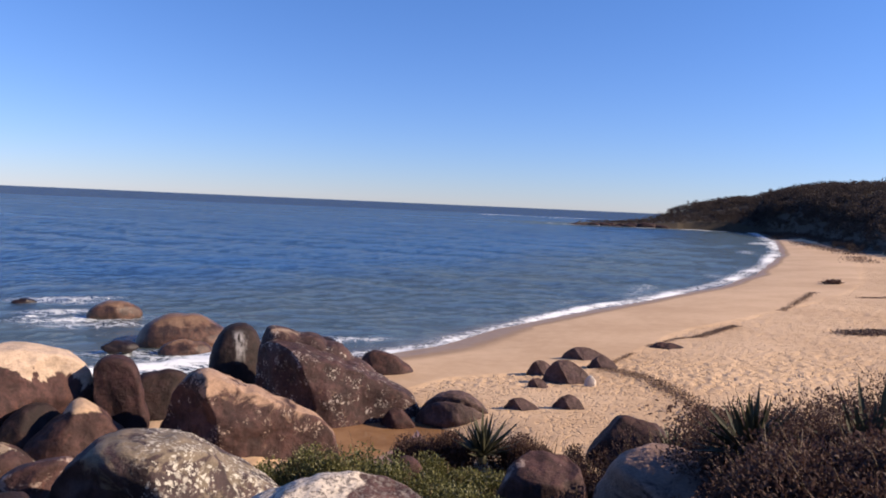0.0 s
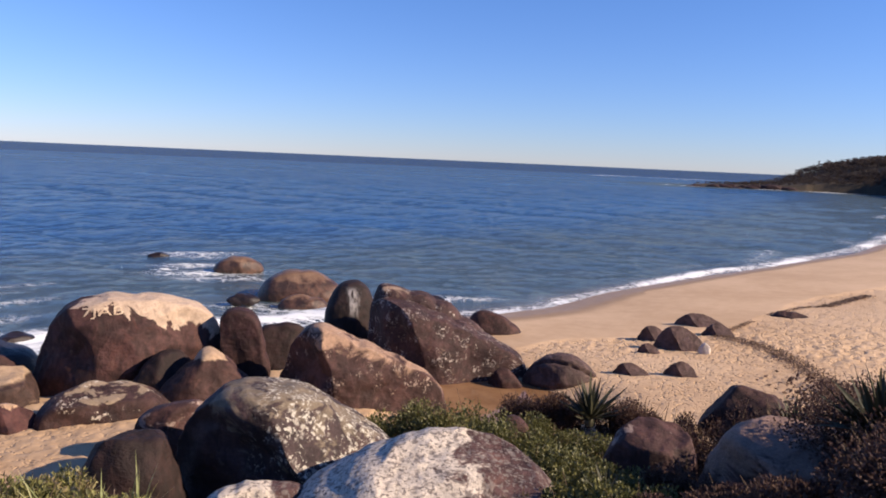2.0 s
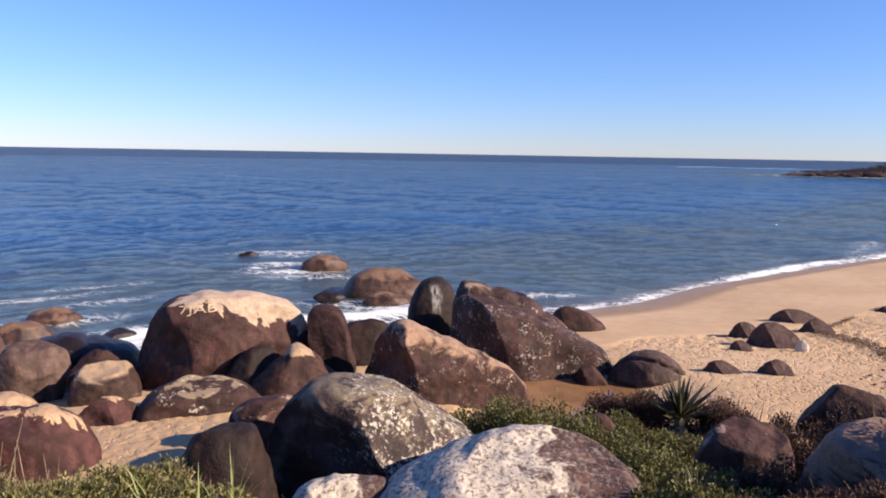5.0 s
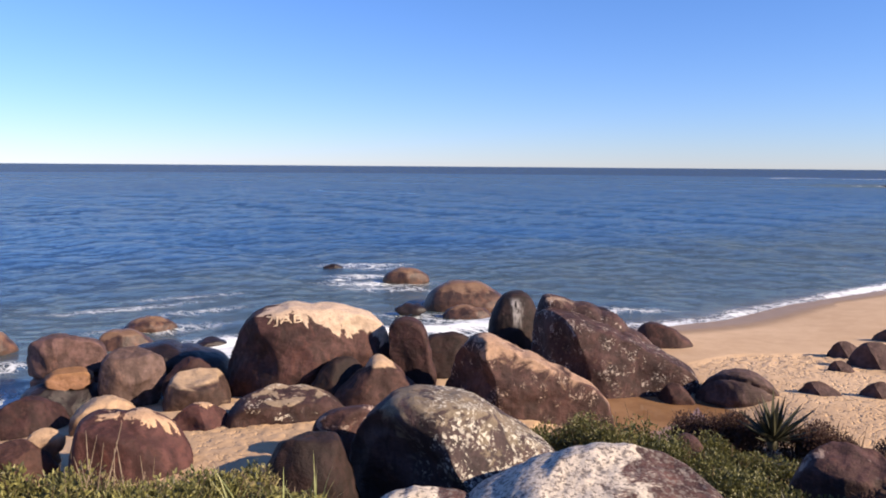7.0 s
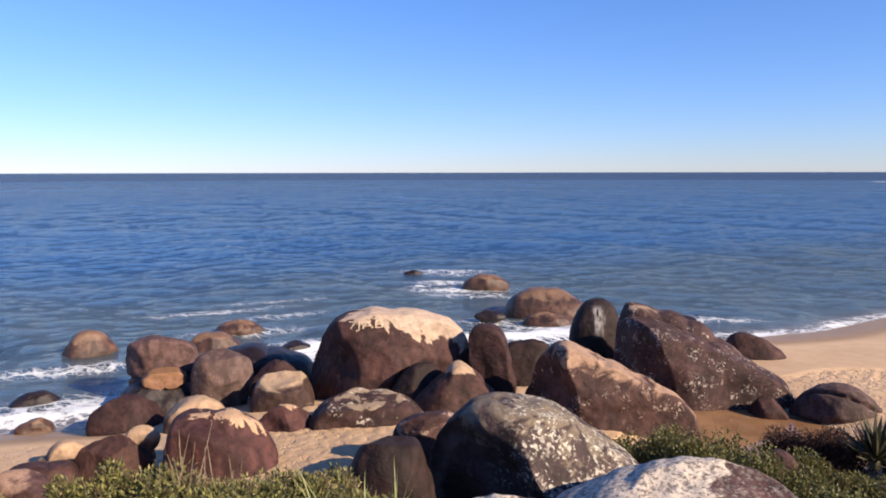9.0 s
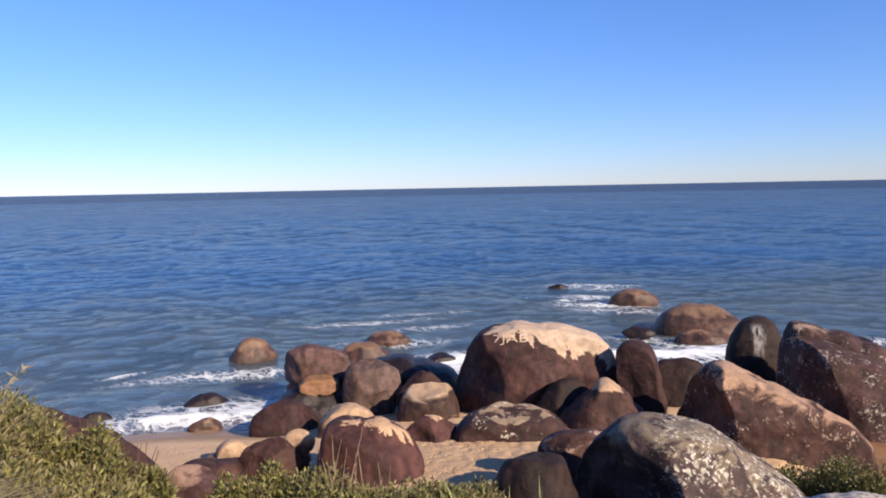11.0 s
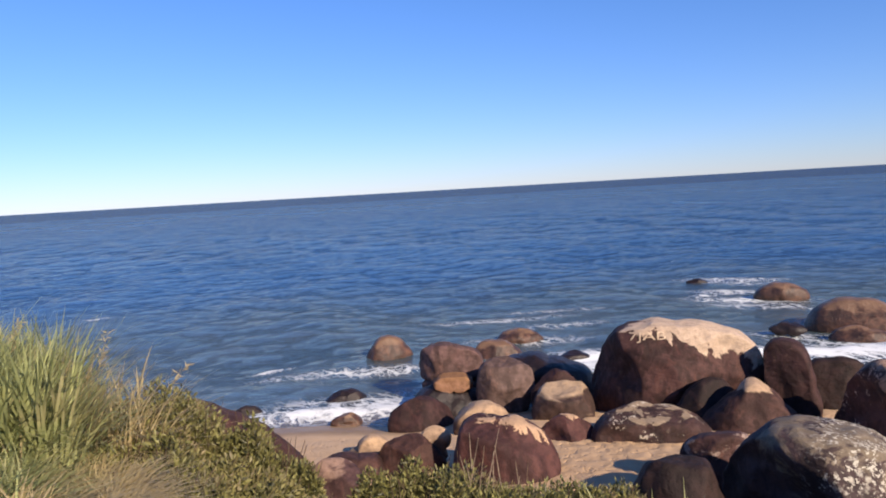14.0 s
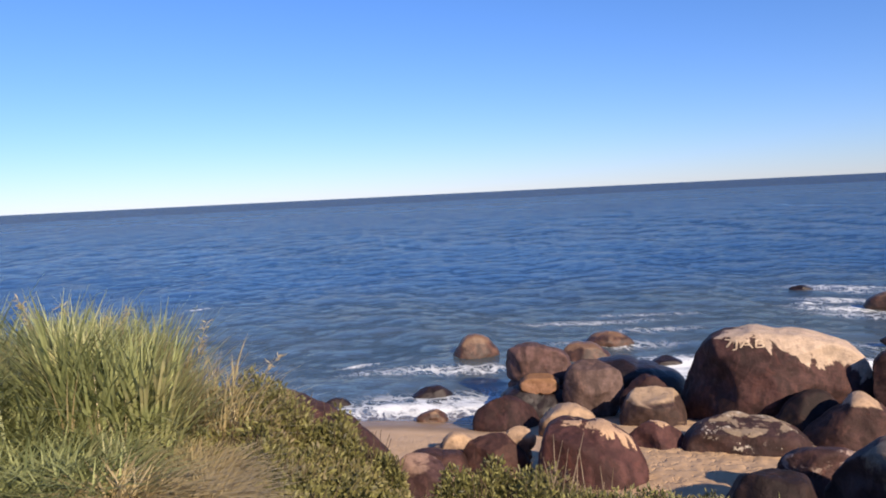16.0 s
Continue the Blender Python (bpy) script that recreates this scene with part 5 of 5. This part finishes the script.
grass_field("tall_grass", 4600, (79.2, 86.5), (6.6, 9.2), 1.52, 0.75, 0.038, GRASS, "tall green grass crowning the bluff", 15, -0.32)
grass_field("dry_grass", 620, (73.5, 80.5), (7.4, 8.7), 1.25, 0.9, 0.026, STRAW, "pale dry blades leaning out of the grass", 17, -0.2)
grass_field("tall_grass", 1100, (78.6, 97), (6.6, 9.2), 1.42, 1.5, 0.02, GRASS, "long arching blades over the green grass", 16, -0.4)
grass_field("tall_grass", 6000, (84.5, 99), (6.4, 9.2), 1.32, 0.75, 0.038, GRASS, "tall bright green grass on the bluff", 5, -0.32)
grass_field("tall_grass", 4500, (82, 99), (5.2, 7.0), 0.58, 0.65, 0.028, GRASS, "shorter green grass beside a path", 6, -0.05)
grass_field("dry_grass", 9000, (76, 95), (5.0, 8.6), 0.50, 0.55, 0.018, STRAW, "dry straw matted under the green grass", 7, -0.1)
grass_field("dry_grass", 1500, (78.5, 86), (6.4, 9.0), 1.15, 0.6, 0.018, STRAW, "tall dry blades mixed into green grass", 8, 0.0)
grass_field("tall_grass", 1500, (33, 62), (7.2, 8.4), 0.45, 0.22, 0.014, GRASS, "grass blades at the bluff's edge", 9, 0.1)
grass_field("dry_grass", 900, (25, 35), (6.9, 8.4), 0.22, 0.16, 0.014, GRASS, "short grass at the foot of pale boulders", 10, -0.05)
grass_field("tall_grass", 260, (33, 56), (7.4, 8.2), 0.95, 0.40, 0.03, GRASS, "few tall grass blades above the shrubs", 12, 0.05)
grass_field("dry_grass", 6500, (76, 84), (5.0, 7.2), 0.42, 0.7, 0.026, STRAW, "straw-coloured grass matted along a path", 13, -0.05)
grass_field("dry_grass", 900, (63, 71.5), (8.7, 9.4), 0.42, 0.5, 0.018, STRAW, "dry straw along the edge of a rock", 14, -0.2)
for n, (az, d, tall, lean) in enumerate(((79.5, 8.2, 1.55, 0.5), (77.5, 8.4, 1.4, 0.6), (75.4, 8.5, 1.35, 0.55), (74.0, 8.6, 1.25, 0.5), (72.8, 8.6, 1.2, 0.4), (86.8, 8.2, 1.55, 0.2), (82.5, 8.4, 1.5, 0.3), (84.0, 8.2, 1.5, 0.3))):
    stalk(az, d, tall, lean, 300 + n)


def bare_twigs(az, d, spread, tall, count, seed):
    """A leafless bush of thin dry stems."""
    rng = np.random.default_rng(seed)
    x, y = spot(az, d)
    bush = new("dry_bush")
    bush.matrix_basis = pose(x, y, floor_at(x, y))
    for _ in range(count):
        v, f = twigs(rng, 1, spread, tall)
        part("twig", mesh_from("twig", v, f, BARK_PALE), bush)
    tagged(bush, "leafless bush of thin grey-brown twigs", "bush", "dry bushes")


for n, (az, d, spread, tall, count) in enumerate(((49.4, 8.3, 0.45, 1.15, 9), (47.6, 8.2, 0.3, 0.95, 6), (51.2, 8.4, 0.3, 0.9, 5), (36.5, 8.0, 0.3, 0.8, 5), (-24.6, 9.0, 0.4, 1.0, 7))):
    bare_twigs(az, d, spread, tall, count, 400 + n)


# ---- the path's edge on the bluff ----
def slab(name, x, y, z, lx, ly, lz, turn, material):
    bm = bmesh.new()
    bmesh.ops.create_cube(bm, size=1.0)
    bmesh.ops.scale(bm, vec=(lx, ly, lz), verts=bm.verts)
    bmesh.ops.bevel(bm, geom=list(bm.edges), offset=0.03, segments=2, affect="EDGES")
    me = bpy.data.meshes.new(name)
    bm.to_mesh(me)
    bm.free()
    me.materials.append(material)
    ob = new(name, me)
    ob.matrix_basis = pose(x, y, z, 0, 0, turn)
    return ob


tagged(slab("pavement", -5.9, -0.35, floor_at(-5.9, -0.35) + 0.03, 0.5, 1.6, 0.12, 8, PATH_STONE), "worn grey concrete path edge on the bluff", "path", kind="structure")


# ---- the wooded headland across the bay ----
def far_woods():
    rng = np.random.default_rng(77)
    n = 16000
    az, d = rng.uniform(-36, -8.2, n), 140 + 330 * rng.uniform(0, 1, n) ** 0.8
    x, y = -np.sin(np.radians(az)) * d, np.cos(np.radians(az)) * d
    z, s, soil = ground_height(x, y)
    foot = (d < 372) & (az > -23)                     # scrub thickens along the headland's rocky foot
    keep = (soil > 0.9) & (s > 1) & (foot | (rng.uniform(0, 1, n) < 0.34))
    x, y, z, s, foot = (q[keep][:4600] for q in (x, y, z, s, foot))
    all_v, all_f, base = [], [], 0
    for px, py, pz, low in zip(x, y, z, foot):
        h = rng.uniform(1.8, 3.6) * min(1, (0.22 if low else 0.35) + pz / 14)
        lumps = 5
        c = rng.normal(0, 1, (lumps, 3)) * [0.33 * h, 0.33 * h, 0.16 * h] + [0, 0, 0.62 * h]
        k = rng.integers(0, lumps, 80)
        ball = rng.normal(0, 1, (80, 3))
        ball /= np.linalg.norm(ball, axis=1)[:, None]
        at = c[k] + ball * rng.uniform(0.4, 1.0, (80, 1)) * 0.36 * h
        v, f = leaf_quads(rng, at + [px, py, pz], ball, 0.19 * h, 0.17 * h)
        all_v.append(v)
        all_f.append(f + base)
        base += len(v)
    tagged(new("far_woods", mesh_from("far_woods", np.concatenate(all_v), np.concatenate(all_f), WOODS, False)), "dark wooded headland slope across the bay", "woods", kind="stuff")


far_woods()
rocks = random.Random(5)
for n in range(16):
    k = n / 15
    w, h = rocks.uniform(2.2, 5.0), rocks.uniform(1.2, 2.6) * (0.6 + 0.7 * k)
    stone = boulder(49 + 40 * k + rocks.uniform(-1, 1), 335.5 + 1.6 * k + rocks.uniform(-1, 1.5), -0.6, -8 - 6 * k, w, h, 0.7, 2.3, "maroon",
                    [(-1, 0.2), (-0.8, 0.6), (-0.3, rocks.uniform(0.8, 1)), (0.2, 1), (0.7, rocks.uniform(0.5, 0.8)), (1, 0.15)])
    tagged(stone, "brown sea-washed rock at the headland's tip", "rock", "rocks of the headland")


# ---- wrack and low plants on the beach ----
def wrack(name, line, spread, count, size, material, label, category, seed, lift=0.02, gappy=0.16):
    rng = np.random.default_rng(seed)
    pts = np.array(line, float)
    seg = np.hypot(*np.diff(pts, axis=0).T)
    at = np.r_[0, np.cumsum(seg)]
    k = rng.uniform(0, at[-1], count)
    x, y = np.interp(k, at, pts[:, 0]), np.interp(k, at, pts[:, 1])
    gap = fractal(k, 0 * k, 2.2, 2, seed)
    keep = gap > -gappy
    x, y = (x + rng.normal(0, spread, count))[keep], (y + rng.normal(0, spread * 0.7, count))[keep]
    z, _, _ = ground_height(x, y)
    v, f = leaf_quads(rng, np.stack([x, y, z + lift], -1), np.tile([0.5, 0.3, 0.12], (len(x), 1)), size, size * 0.5)
    tagged(new(name, mesh_from(name, v, f, material, False)), label, category, kind="stuff")


STRIP = "thin dark line of dried seaweed on the sand"
wrack("seaweed_wrack", [(6.0, 29.4), (8.4, 33.5), (10.6, 36.0), (11.9, 36.6)], 0.09, 1700, 0.06, WRACK, STRIP, "seaweed", 1, 0.02, 0.3)
wrack("seaweed_wrack", [(11.7, 36.5), (12.6, 37.6), (13.8, 39.2), (15.2, 41.0)], 0.16, 2200, 0.07, WRACK, STRIP, "seaweed", 2, 0.02, 9)
wrack("seaweed_wrack", [(19.4, 46.2), (22.8, 51.4), (29.7, 62.9)], 0.2, 2000, 0.09, WRACK, STRIP, "seaweed", 3, 0.02, 0.3)
wrack("seaweed_wrack", [(5.6, 28.6), (6.4, 27.4), (7.0, 26.2), (7.2, 24.0), (7.4, 22.9), (7.4, 20.6)], 0.26, 3300, 0.07, WRACK, "speckled trail of dark debris across the trodden sand", "debris", 4, 0.02, 9)
wrack("creeping_plants", [(20.4, 38.6), (22, 39.2), (25, 39.6)], 0.55, 6000, 0.12, WRACK, "low brown creeping beach plants", "plants", 5, 0.03, 9)
wrack("creeping_plants", [(35.7, 72.1), (36.2, 72.5)], 0.35, 500, 0.34, LEAF_SHADED, "small dark tuft of beach plants", "plants", 6, 0.15, 9)
wrack("creeping_plants", [(7.4, 21.5), (8.5, 18.5), (10.5, 17.5), (13, 20), (15, 24)], 0.9, 5200, 0.18, LEAF_SHADED, "dry brown brush at the foot of the bluff", "plants", 7, 0.05)
wrack("creeping_plants", [(58, 108), (70.6, 136), (84.4, 183), (91, 206)], 1.2, 2600, 0.3, WRACK, "scrubby plants where the beach meets the dunes", "plants", 8, 0.1)
wrack("seaweed_wrack", [(30.8, 58.1), (33.1, 58.3), (38, 60)], 0.2, 900, 0.12, WRACK, "scattered dark wrack on the upper beach", "seaweed", 9)
